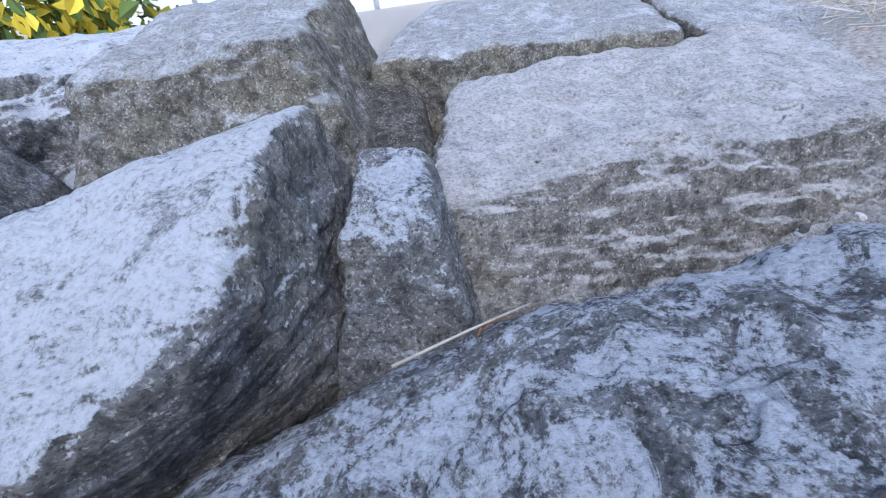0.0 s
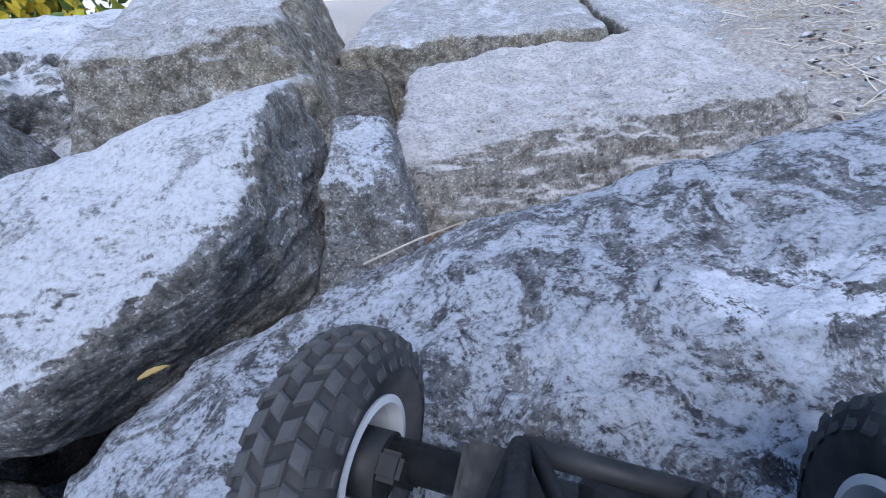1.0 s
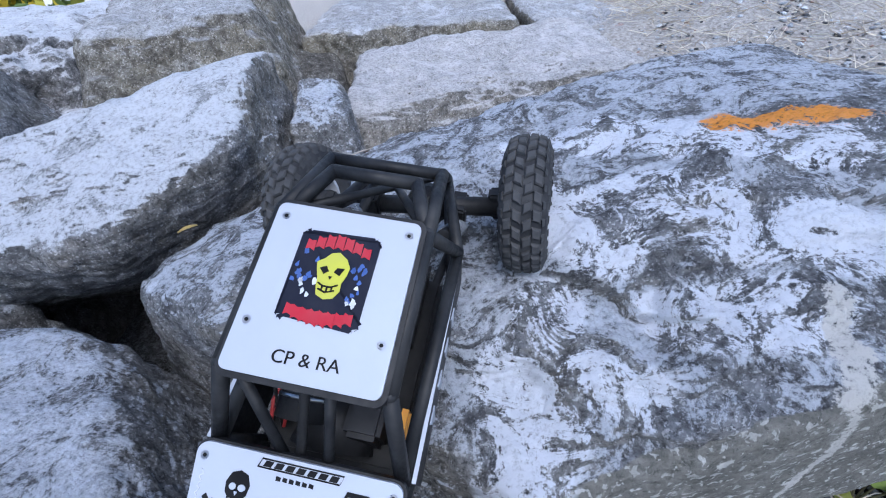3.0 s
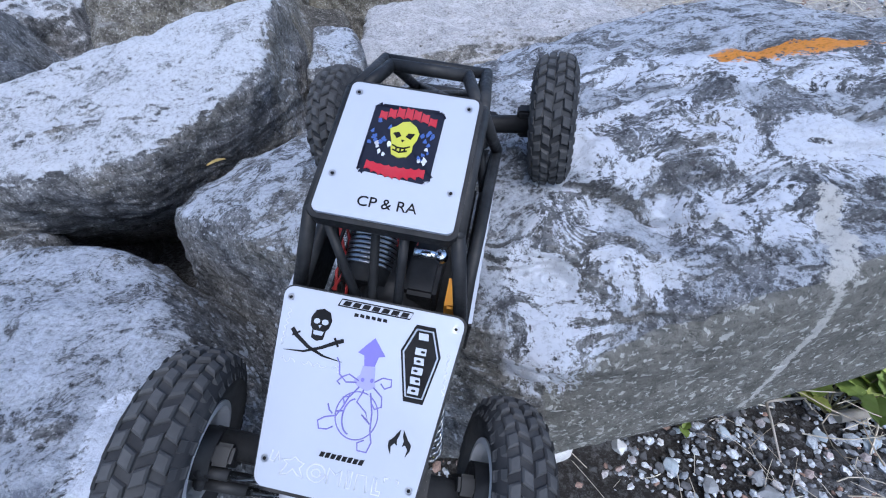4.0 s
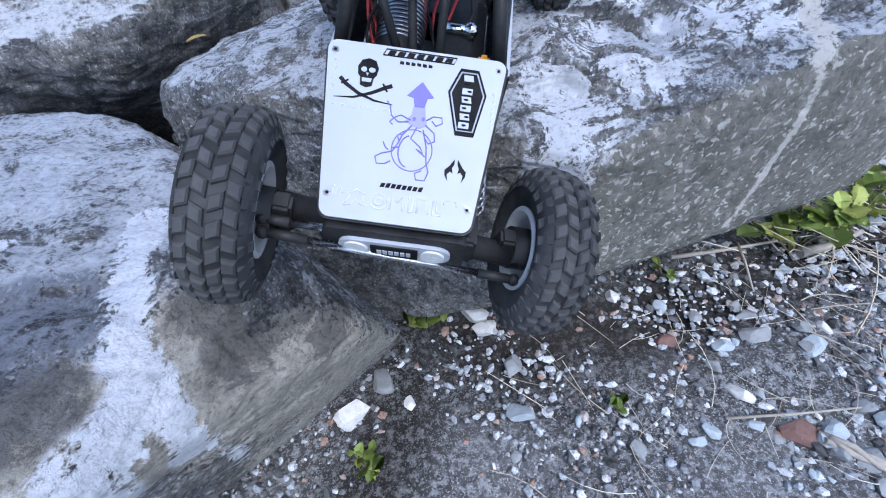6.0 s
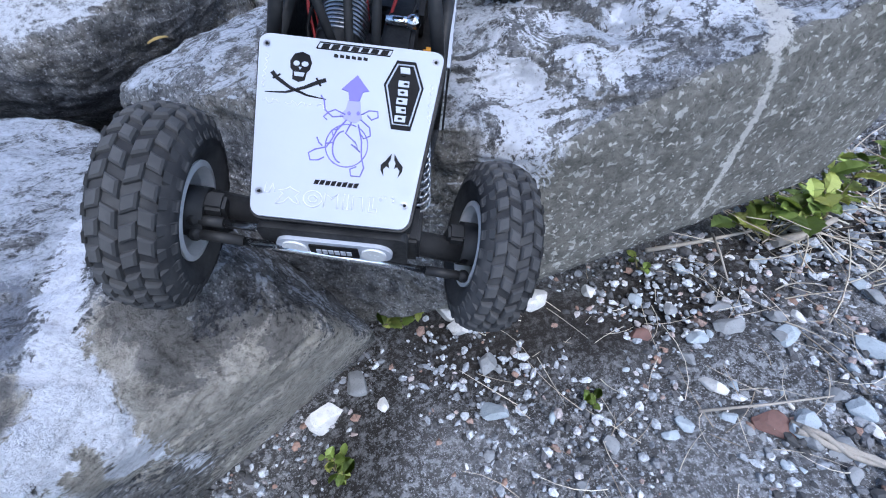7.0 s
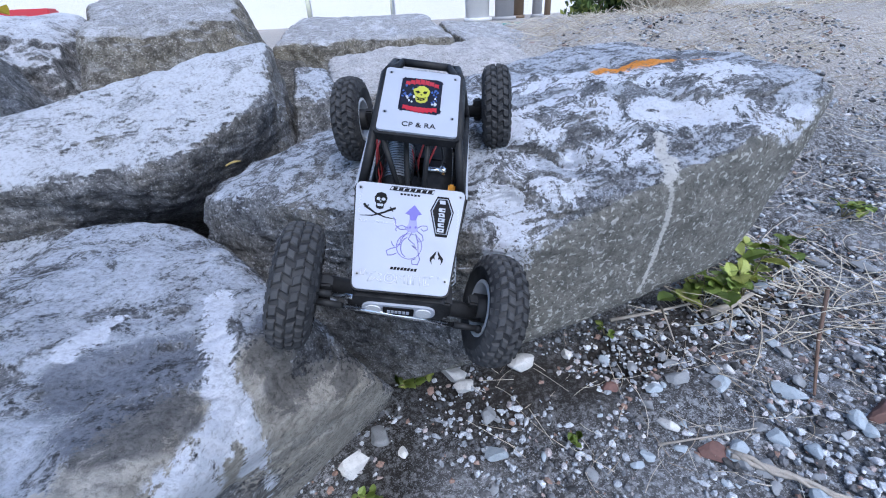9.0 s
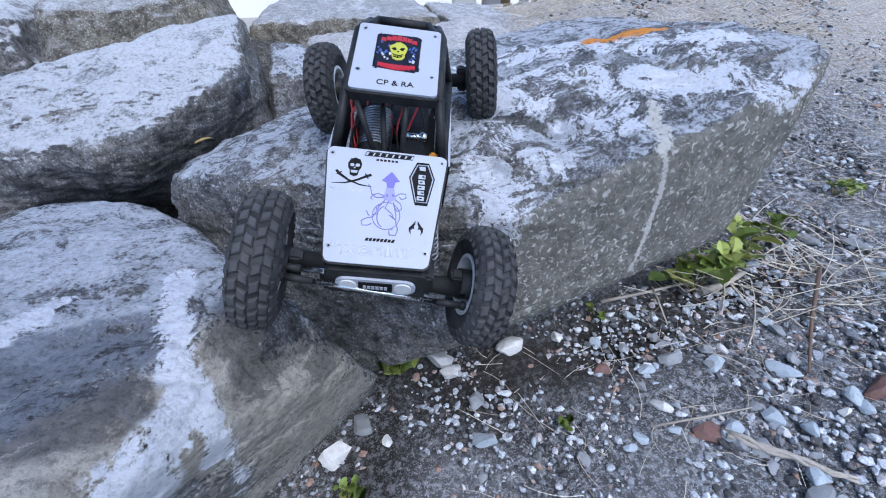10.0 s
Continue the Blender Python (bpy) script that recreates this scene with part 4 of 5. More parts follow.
glyphs = [[(-0.0300, -0.0460), (-0.0270, -0.0400), (-0.0295, -0.0385), (-0.0255, -0.0375), (-0.0235, -0.0360), (-0.0215, -0.0375), (-0.0180, -0.0385), (-0.0200, -0.0410), (-0.0170, -0.0455), (-0.0205, -0.0445), (-0.0235, -0.0420), (-0.0260, -0.0450), (-0.0300, -0.0460)],
          arc(-0.0105, -0.0415, 0.0050, 0.0045, 0, 360, 20), arc(-0.0105, -0.0415, 0.0024, 0.0020, 0, 360, 14), [(-0.0040, -0.0455), (-0.0040, -0.0375), (0.0000, -0.0405), (0.0030, -0.0375), (0.0032, -0.0455)],
          [(0.0065, -0.0455), (0.0065, -0.0370), (0.0088, -0.0370), (0.0088, -0.0455), (0.0065, -0.0455)], [(0.0115, -0.0455), (0.0115, -0.0375), (0.0165, -0.0375), (0.0175, -0.0455)], [(0.0205, -0.0372), (0.0205, -0.0455), (0.0250, -0.0455), (0.0250, -0.0435), (0.0225, -0.0435), (0.0225, -0.0372)],
          [(0.0265, -0.0385), (0.0260, -0.0365), (0.0290, -0.0362)], [(0.0325, -0.0362), (0.0340, -0.0370), (0.0335, -0.0390)], [(-0.0365, -0.0350), (-0.0370, -0.0400), (-0.0345, -0.0405), (-0.0330, -0.0350), (-0.0315, -0.0395)]]
drawn("outlined_lettering", hood, GREY_INK, h, [], glyphs, 0.0008, 0.0024)

# grille with its pale light bar
g_m = Matrix.Translation((0.166, 0, 0.010)) @ Matrix(((0, 0, 1, 0), (1, 0, 0, 0), (0, 1, 0, 0), (0, 0, 0, 1)))
bm = bmesh.new()
slab(bm, round_rect(0.043, 0.017, 0.005), 0.006, g_m)
grille = part("grille_plate", bm, BLACK, truck)
bm = bmesh.new()
slab(bm, round_rect(0.0345, 0.0095, 0.0094), 0.0085, g_m)
bar = part("light_bar", bm, WHITE, grille, "white light bar with two round lamps")
for sy in (-1, 1):
    bm = bmesh.new()
    slab(bm, oval(sy * 0.0235, 0, 0.0075, 0.0075), 0.0098, g_m)
    part("round_lamp", bm, LENS, bar)
bm = bmesh.new()
slab(bm, round_rect(0.0145, 0.0062, 0.001), 0.0095, g_m)
part("name_plate", bm, INK, bar)
bm = bmesh.new()
for k in range(6):
    slab(bm, [(-0.0105 + k * 0.0036, -0.0022), (-0.0078 + k * 0.0036, -0.0022), (-0.0078 + k * 0.0036, 0.0022), (-0.0105 + k * 0.0036, 0.0022)], 0.0101, g_m)
part("name_bars", bm, WHITE, bar)

# roof
roof_m, roof_h = panel_frame((0.040, 0.110), (-0.046, 0.124))
bm = bmesh.new()
slab(bm, round_rect(0.0385, roof_h, 0.004), 0.0022, roof_m)
roof = part("roof_panel", bm, WHITE, truck, "white roof panel with a colourful sticker")
bm = bmesh.new()
slab(bm, round_rect(0.041, roof_h + 0.003, 0.006), -0.009, roof_m)
part("roof_rim", bm, BLACK, truck)
rm = roof_m
screws(roof, rm, [(sx * 0.033, y) for sx in (-1, 1) for y in (0.036, -0.02)])
patch = []
for k, (x, y) in enumerate(round_rect(0.0205, 0.0235, 0.004, 12)):
    patch.append((x * (1 + 0.05 * math.sin(k * 2.9) + 0.03 * math.sin(k * 1.3)), y * (1 + 0.05 * math.sin(k * 2.1 + 1)) + 0.007))
drawn("roof_sticker", roof, NAVY, rm, [patch])
rough = np.random.RandomState(61)
BLUE_INK = plain("blue_ink", (0.05, 0.10, 0.30), 0.5, 0, 0.15)
for mat, count, spots in ((BLUE_INK, 26, ((-0.0135, 0.012, 0.005, 0.009), (0.0135, 0.006, 0.004, 0.010))), (GREY_INK, 12, ((-0.010, 0.000, 0.007, 0.006), (0.0125, 0.0, 0.004, 0.006)))):
    bm = bmesh.new()
    for k in range(count):
        cx, cy, wx, wy = spots[k % 2]
        x, y = cx + wx * rough.uniform(-1, 1), cy + wy * rough.uniform(-1, 1)
        slab(bm, [(x + 0.0016 * rough.uniform(0.3, 1) * math.cos(a), y + 0.0022 * rough.uniform(0.3, 1) * math.sin(a)) for a in (0.2, 1.4, 2.3, 3.5, 4.4, 5.6)], 0.00285, rm)
    part("sticker_colour", bm, mat, roof)
# an arched jagged word above and below the face, as plain red shapes
for lines, y0, bow in ((7, 0.0225, 0.0035), (8, -0.0115, -0.002)):
    for k in range(lines):
        u = (k - (lines - 1) / 2) / ((lines - 1) / 2)
        x, y, w, t2 = 0.0145 * u, y0 + bow * (1 - u * u), 0.0023, 0.0032 * (1.25 - 0.35 * abs(u))
        drawn("sticker_lettering", roof, SCARLET, rm, [[(x - w, y - t2), (x - w * 0.2, y - t2 * 0.7), (x + w, y - t2 * 1.1), (x + w * 0.9, y + t2 * 0.9), (x, y + t2 * 0.75), (x - w * 0.9, y + t2 * 1.05)]], [], 0.001, 0.0030)
face = [(-0.0075, 0.010), (-0.0085, 0.014), (-0.0050, 0.0165), (-0.0025, 0.0195), (0.0015, 0.0205), (0.0060, 0.0175), (0.0085, 0.0135), (0.0080, 0.0090), (0.0065, 0.0050), (0.0068, 0.0010), (0.0045, -0.0030), (0.0000, -0.0042), (-0.0042, -0.0025), (-0.0055, 0.0020), (-0.0060, 0.0060)]
drawn("sticker_face", roof, LIME, rm, [face], [], 0.001, 0.0031)
drawn("sticker_face", roof, INK, rm, [[(-0.0062, 0.0110), (-0.0030, 0.0125), (-0.0012, 0.0100), (-0.0035, 0.0082)], [(0.0062, 0.0125), (0.0025, 0.0122), (0.0014, 0.0098), (0.0045, 0.0085)], [(-0.0008, 0.0075), (0.0012, 0.0075), (0.0002, 0.0058)]]
      , [[(-0.0048, 0.0035), (-0.0020, 0.0022), (0.0020, 0.0022), (0.0052, 0.0038)], [(-0.0040, 0.0005), (0.0, -0.0008), (0.0042, 0.0008)], [(-0.0022, 0.0026), (-0.0022, -0.0004)], [(0.0003, 0.0024), (0.0003, -0.0008)], [(0.0026, 0.0026), (0.0026, 0.0)]], 0.0008, 0.0035)
lettering("roof_lettering", roof, "CP & RA", rm, 0.001, -0.0335, 0.0085, INK, 1.0, 0.0, 0.0025, 1.05)

# motor, servo, electronics and wires in the open cab
bm = bmesh.new()
rod(bm, (0.045, -0.018, 0.036), (-0.012, -0.018, 0.050), 0.0165, seg=28)
motor = part("motor", bm, BLACK, truck)
for k in range(14):
    bm = bmesh.new()
    a, b = Vector((0.045, -0.018, 0.036)), Vector((-0.012, -0.018, 0.050))
    rod(bm, a.lerp(b, 0.20 + k * 0.055), a.lerp(b, 0.235 + k * 0.055), 0.0171, seg=28)
    part("cooling_fin", bm, STEEL, motor)
bm = bmesh.new()
box(bm, (0.0, 0.010, 0.012), (0.05, 0.032, 0.050), 0.003)
servo = part("servo", bm, BLACK, truck)
bm = bmesh.new()
rod(bm, (0.022, 0.012, 0.053), (0.022, 0.030, 0.053), 0.0032)
bmesh.ops.create_uvsphere(bm, u_segments=12, v_segments=8, radius=0.0052, matrix=Matrix.Translation((0.022, 0.030, 0.053)))
part("servo_horn", bm, CHROME, servo)
bm = bmesh.new()
box(bm, (0.028, 0.038, 0.014), (0.052, 0.046, 0.042), 0.002)
part("connector", bm, AMBER, truck, "amber plastic connector")
bm = bmesh.new()
box(bm, (-0.075, -0.030, 0.012), (-0.012, 0.034, 0.036), 0.004)
part("battery_box", bm, BLACK, truck)
bm = bmesh.new()
rod(bm, (0.055, 0.0, 0.018), (0.020, 0.0, 0.024), 0.026, 0.018, seg=20)
part("gearbox", bm, BLACK, truck)
for k in range(9):
    bm = bmesh.new()
    run = [(0.050 - 0.012 * i, -0.040 + 0.006 * math.sin(i * 0.9 + k * 1.3) + (0.008 * k if k > 3 else 0.002 * k), 0.024 + 0.007 * i + 0.005 * math.cos(i * 1.1 + k * 2.0)) for i in range(8)]
    sweep(bm, run, [0.0012] * len(run), 6)
    part("wire", bm, RED if k % 3 != 2 else BLACK, truck, "thin red motor wire" if k % 3 != 2 else "")


# ---- gravel, stones, plants and litter ----
def pebble_mesh(kind_seed, level=1):
    rng = np.random.RandomState(kind_seed)
    bm = bmesh.new()
    bmesh.ops.create_icosphere(bm, subdivisions=level, radius=1.0)
    v = np.array([p.co[:] for p in bm.verts])
    f = np.array([[p.index for p in q.verts] for q in bm.faces])
    bm.free()
    for _ in range(11):
        n = rng.normal(size=3)
        n /= np.linalg.norm(n)
        d = v @ n
        v -= np.outer(np.maximum(d - rng.uniform(0.42, 0.72), 0), n) * 0.97
    return v * 1.25 * (1 + rng.normal(0, 0.015, (len(v), 1))), f


STONE_MATS = []
for name, colours in (("loose_gravel", [(0.0, (0.045, 0.045, 0.045)), (0.30, (0.14, 0.14, 0.148)), (0.52, (0.38, 0.41, 0.45)), (0.84, (0.72, 0.75, 0.79)), (0.96, (0.34, 0.22, 0.17))]),):
    m, t, b = material(name, 0.8, 0, 0.35)
    geo = t.nodes.new("ShaderNodeNewGeometry")
    at = t.nodes.new("ShaderNodeTexCoord").outputs["Object"]
    c = ramp(t, geo.outputs["Random Per Island"], colours)
    n = noise_tex(t, at, 350, 5, 0.7)
    c = mix(t, ramp(t, n, [(0.35, 0.55), (0.6, 0.0)]), c, (0.05, 0.05, 0.05))
    t.links.new(c, b.inputs["Base Color"])
    bump(t, b, n, 0.5, 0.002)
    STONE_MATS.append(m)


def stone_material(name, colour, seed):
    m, t, b = material(name, 0.75, 0, 0.35)
    at = t.nodes.new("ShaderNodeTexCoord").outputs["Object"]
    n, s = noise_tex(t, at, 60 + seed, 6, 0.7), noise_tex(t, at, 600, 3, 0.6)
    c = mix(t, ramp(t, n, [(0.4, 0.0), (0.65, 0.7)]), colour, tuple(x * 0.68 for x in colour))
    c = mix(t, ramp(t, s, [(0.6, 0.0), (0.7, 0.5)]), c, (0.08, 0.08, 0.08))
    t.links.new(c, b.inputs["Base Color"])
    bump(t, b, n, 0.5, 0.003)
    return m


PALE_STONE = stone_material("pale_stone", (0.66, 0.65, 0.63), 1)
BLUE_STONE = stone_material("blue_grey_stone", (0.38, 0.43, 0.47), 2)
GREY_STONE = stone_material("grey_stone", (0.26, 0.27, 0.28), 3)
RED_STONE = stone_material("red_brown_stone", (0.17, 0.095, 0.08), 4)

shapes = [pebble_mesh(k) for k in range(10)]


def scatter(name, label, count, place, sizes, flat, mat, seed):
    rng = np.random.RandomState(seed)
    verts, faces, base = [], [], 0
    for _ in range(count):
        x, y = place(rng)
        v, f = shapes[rng.randint(10)]
        s = sizes[0] * (sizes[1] / sizes[0]) ** (rng.rand() ** 2.2)
        e = Euler((rng.uniform(-0.4, 0.4), rng.uniform(-0.4, 0.4), rng.uniform(0, 6.28))).to_matrix()
        v = (v * np.array((s * rng.uniform(0.8, 1.3), s * rng.uniform(0.7, 1.0), s * flat * rng.uniform(0.7, 1.2)))) @ np.array(e).T
        verts.append(v + np.array((x, y, ground_height(x, y) + s * flat * 0.25)))
        faces.append(f + base)
        base += len(v)
    ob = sheet(name, np.concatenate(verts), np.concatenate(faces), mat, False)
    return tagged(ob, label, "gravel", kind="stuff")


def front_strip(rng):
    return rng.uniform(-0.35, 1.3), rng.uniform(-0.78, -0.12)


def right_strip(rng):
    return rng.uniform(0.25, 1.9), -0.75 + 1.6 * rng.rand() ** 1.4


scatter("gravel", "loose grey and bluish gravel on dark soil", 17000, front_strip, (0.0020, 0.0075), 0.7, STONE_MATS[0], 5)
scatter("gravel", "coarse bluish broken gravel on the bank", 9500, right_strip, (0.003, 0.011), 0.6, STONE_MATS[0], 6)

stones = [("round white pebble on the gravel", PALE_STONE, -0.137, -0.267, 0.019, 0.9), ("small white pebble on the gravel", PALE_STONE, -0.067, -0.275, 0.010, 0.7),
          ("bluish white stone on the gravel", BLUE_STONE, 0.058, -0.328, 0.015, 0.7), ("mottled white stone near the boulder foot", PALE_STONE, 0.052, -0.199, 0.018, 0.7),
          ("flat pale stone under the boulder edge", PALE_STONE, 0.045, -0.160, 0.022, 0.5), ("chalky white stone at the boulder foot", PALE_STONE, 0.158, -0.205, 0.021, 0.7),
          ("small pale pebble at the boulder foot", PALE_STONE, 0.238, -0.215, 0.010, 0.8), ("red-brown stone half sunk in gravel", RED_STONE, 0.259, -0.298, 0.012, 0.5),
          ("grey oval pebble on dark soil", GREY_STONE, 0.067, -0.265, 0.014, 0.6), ("dark grey flat stone by the painted boulder", GREY_STONE, -0.095, -0.231, 0.017, 0.5),
          ("tan pebble in the cleft", PALE_STONE, -0.016, -0.135, 0.014, 0.8), ("red-brown brick shard on gravel", RED_STONE, 0.312, -0.439, 0.016, 0.5),
          ("large red-brown stone on gravel", RED_STONE, 0.547, -0.485, 0.023, 0.6), ("pale blue broken stone on gravel", BLUE_STONE, 0.395, -0.456, 0.013, 0.7),
          ("white broken stone on dark gravel", PALE_STONE, 0.289, -0.384, 0.013, 0.6), ("pale angular stone on blue gravel", BLUE_STONE, 0.371, -0.527, 0.014, 0.7)]
for k, (label, mat, x, y, s, flat) in enumerate(stones):
    v, f = pebble_mesh(40 + k, 3)
    ob = sheet("pebble", v * np.array((s * 1.1, s * 0.85, s * flat)), f, mat, False)
    ob.location = (x, y, float(ground_height(x, y)) + s * flat * 0.45)
    ob.rotation_euler = (0.1 * math.sin(k), 0.1 * math.cos(k), k * 1.3)
    tagged(ob, label, "stone", "loose stones")
rng = np.random.RandomState(77)
tints = ((BLUE_STONE, "bluish broken stone on the gravel"), (PALE_STONE, "pale broken stone on the gravel"), (GREY_STONE, "grey broken stone on the gravel"))
loose = [pebble_mesh(90 + k, 2) for k in range(8)]
for k in range(340):
    x, y = rng.uniform(0.0, 1.25), rng.uniform(-0.72, -0.22)
    if k % 3:
        x, y = 0.28 + 0.8 * rng.rand() ** 1.4, -0.62 + 0.42 * rng.rand() ** 1.3
    s = 0.0042 + 0.0125 * rng.rand() ** 2.6 * (0.5 if x < 0.3 else 1.0)
    mat, label = tints[(0, 0, 1, 2, 2)[rng.randint(5)]]
    v, f = loose[k % 8]
    ob = sheet("pebble", v * np.array((s * rng.uniform(1.0, 1.45), s * rng.uniform(0.65, 0.95), s * rng.uniform(0.4, 0.7))), f, mat, False)
    ob.location = (x, y, float(ground_height(x, y)) + s * 0.3)
    ob.rotation_euler = (rng.uniform(-0.3, 0.3), rng.uniform(-0.3, 0.3), rng.uniform(0, 6.28))
    tagged(ob, label, "stone", "loose stones")

# dry grass and straw litter
STRAW, t, b = material("dry_straw", 0.8, 0, 0.2)
geo = t.nodes.new("ShaderNodeNewGeometry")
t.links.new(ramp(t, geo.outputs["Random Per Island"], [(0.0, (0.32, 0.26, 0.19)), (0.4, (0.52, 0.46, 0.37)), (1.0, (0.74, 0.69, 0.58))]), b.inputs["Base Color"])


def litter(name, label, count, place, length, thick, lift, seed):
    rng = np.random.RandomState(seed)
    verts, faces = [], []
    for _ in range(count):
        x, y = place(rng)
        a, l = rng.uniform(0, 6.28), rng.uniform(*length)
        bend = rng.normal(0, 0.35)
        z0, rise = float(ground_height(x, y)) + thick + 0.004, rng.uniform(0, lift)
        base = len(verts)
        for s in np.linspace(0, 1, 5):
            u = a + bend * s
            cx, cy, cz = x + l * s * math.cos(u), y + l * s * math.sin(u), z0 + rise * s * l
            cz = max(cz, float(ground_height(cx, cy)) + 0.004)
            w = thick * (1.15 - 0.6 * s)
            for k in range(3):
                q = 2.094 * k
                verts.append((cx - w * math.sin(u) * math.cos(q), cy + w * math.cos(u) * math.cos(q), cz + w * math.sin(q)))
        for s in range(4):
            for k in range(3):
                p, q = base + s * 3 + k, base + s * 3 + (k + 1) % 3
                faces.append((p, q, q + 3, p + 3))
    return tagged(sheet(name, verts, faces, STRAW), label, "dry grass", kind="stuff")


litter("straw_litter", "dry straw lying on the bank", 2200, lambda r: (r.uniform(0.7, 2.6), r.uniform(-0.3, 1.6)), (0.02, 0.07), 0.0011, 0.35, 11)
litter("straw_litter", "dry stalks tangled beside the plants", 140, lambda r: (0.66 + 0.12 * r.normal(), -0.27 + 0.06 * r.normal()), (0.04, 0.14), 0.0011, 0.5, 12)
litter("straw_litter", "fine dry roots on the gravel", 130, lambda r: (r.uniform(0.05, 0.6), r.uniform(-0.5, -0.18)), (0.02, 0.09), 0.0005, 0.25, 13)
litter("straw_litter", "dry grass between the slabs and the level", 900, lambda r: (r.uniform(0.7, 1.8), r.uniform(0.35, 1.2)), (0.02, 0.07), 0.0011, 0.6, 14)
litter("straw_litter", "dry grass out on the level", 1800, lambda r: (r.uniform(0.6, 6.0), r.uniform(1.3, 6.0)), (0.04, 0.12), 0.0025, 0.4, 15)

WOOD = stone_material("weathered_wood", (0.40, 0.36, 0.31), 7)


def stick(label, places, r, mat=WOOD):
    bm = bmesh.new()
    n = len(places) - 1
    sweep(bm, places, [r * (1 - 0.5 * k / n) for k in range(n + 1)])
    ob = part("stick", bm, mat)
    return tagged(ob, label, "stick")


def on_ground(x, y, up=0.004):
    return (x, y, float(ground_height(x, y)) + up)


stick("long pale stick lying at the boulder foot", [on_ground(0.34, -0.19, 0.012), on_ground(0.42, -0.205, 0.010), on_ground(0.53, -0.222, 0.010)], 0.0035)
stick("thin dry stalk lying in the crack behind the boulder", [(-0.066, 0.203, 0.404), (-0.010, 0.222, 0.414), (0.038, 0.243, 0.416)], 0.0014)
ROOT = stone_material("brown_root", (0.17, 0.11, 0.08), 8)
for k in range(7):
    stick("dry brown root caught in the crack", [(-0.012 + 0.010 * k + 0.008 * math.cos(k * 2.1), 0.226 + 0.002 * k, 0.402), (0.0 + 0.010 * k, 0.230 + 0.003 * math.sin(k * 1.7), 0.410 + 0.003 * math.sin(k * 2.6)), (0.012 + 0.009 * k + 0.009 * math.sin(k * 1.3), 0.238 + 0.002 * k, 0.405)], 0.0018, ROOT)
stick("thin dry stalk on the gravel", [on_ground(0.255, -0.405, 0.008), on_ground(0.32, -0.424, 0.011), on_ground(0.385, -0.438, 0.008)], 0.0018)
stick("brown dry twig standing in the straw", [on_ground(0.695, -0.300, 0.02), on_ground(0.580, -0.370, 0.014), on_ground(0.494, -0.430, 0.006)], 0.0035, ROOT)
stick("short weathered wood splinter", [on_ground(0.50, -0.245, 0.010), on_ground(0.545, -0.25, 0.012), on_ground(0.60, -0.243, 0.010)], 0.008)
stick("dark dry twig leaning at the boulder foot", [on_ground(0.44, -0.20, 0.01), on_ground(0.42, -0.235, 0.018), on_ground(0.405, -0.275, 0.006)], 0.002)
for s in range(3):
    stick("frayed pale root fibre on the gravel", [on_ground(0.325 + 0.012 * k + 0.004 * math.sin(k * 1.5 + s * 2), -0.45 - 0.016 * k + 0.005 * math.cos(k * 1.7 + s * 2), 0.008 + 0.003 * math.sin(k * 2 + s)) for k in range(7)], 0.0035)

# leafy plants
LEAF, t, b = material("green_leaf", 0.5, 0, 0.4)
info = t.nodes.new("ShaderNodeObjectInfo")
at = t.nodes.new("ShaderNodeTexCoord").outputs["Object"]
c = ramp(t, info.outputs["Random"], [(0.0, (0.18, 0.25, 0.06)), (0.5, (0.30, 0.40, 0.09)), (1.0, (0.50, 0.52, 0.14))])
c = mix(t, ramp(t, noise_tex(t, at, 120, 4, 0.6), [(0.45, 0.0), (0.7, 0.5)]), c, (0.14, 0.17, 0.05))
t.links.new(c, b.inputs["Base Color"])
STEM = stone_material("plant_stem", (0.16, 0.14, 0.07), 9)


def leaf_mesh():
    """A toothed, folded leaf along x, one unit long."""
    bm = bmesh.new()
    n = 8
    rows = []
    for k in range(n + 1):
        s = k / n
        w = 0.36 * math.sin(math.pi * min(1, s * 0.94 + 0.04)) ** 0.8 * (1.12 if k % 2 else 0.92)
        rows.append([bm.verts.new((s, j * w, 0.10 * abs(j) + 0.12 * math.sin(s * 2.4) - 0.10 * s * s)) for j in (-1, -0.5, 0, 0.5, 1)])
    for k in range(n):
        for j in range(4):
            bm.faces.new((rows[k][j], rows[k + 1][j], rows[k + 1][j + 1], rows[k][j + 1]))
    bmesh.ops.solidify(bm, geom=bm.faces[:], thickness=0.02)
    mesh = bpy.data.meshes.new("leaf")
    bm.to_mesh(mesh)
    bm.free()
    mesh.materials.append(LEAF)
    return mesh


LEAF_MESH = leaf_mesh()


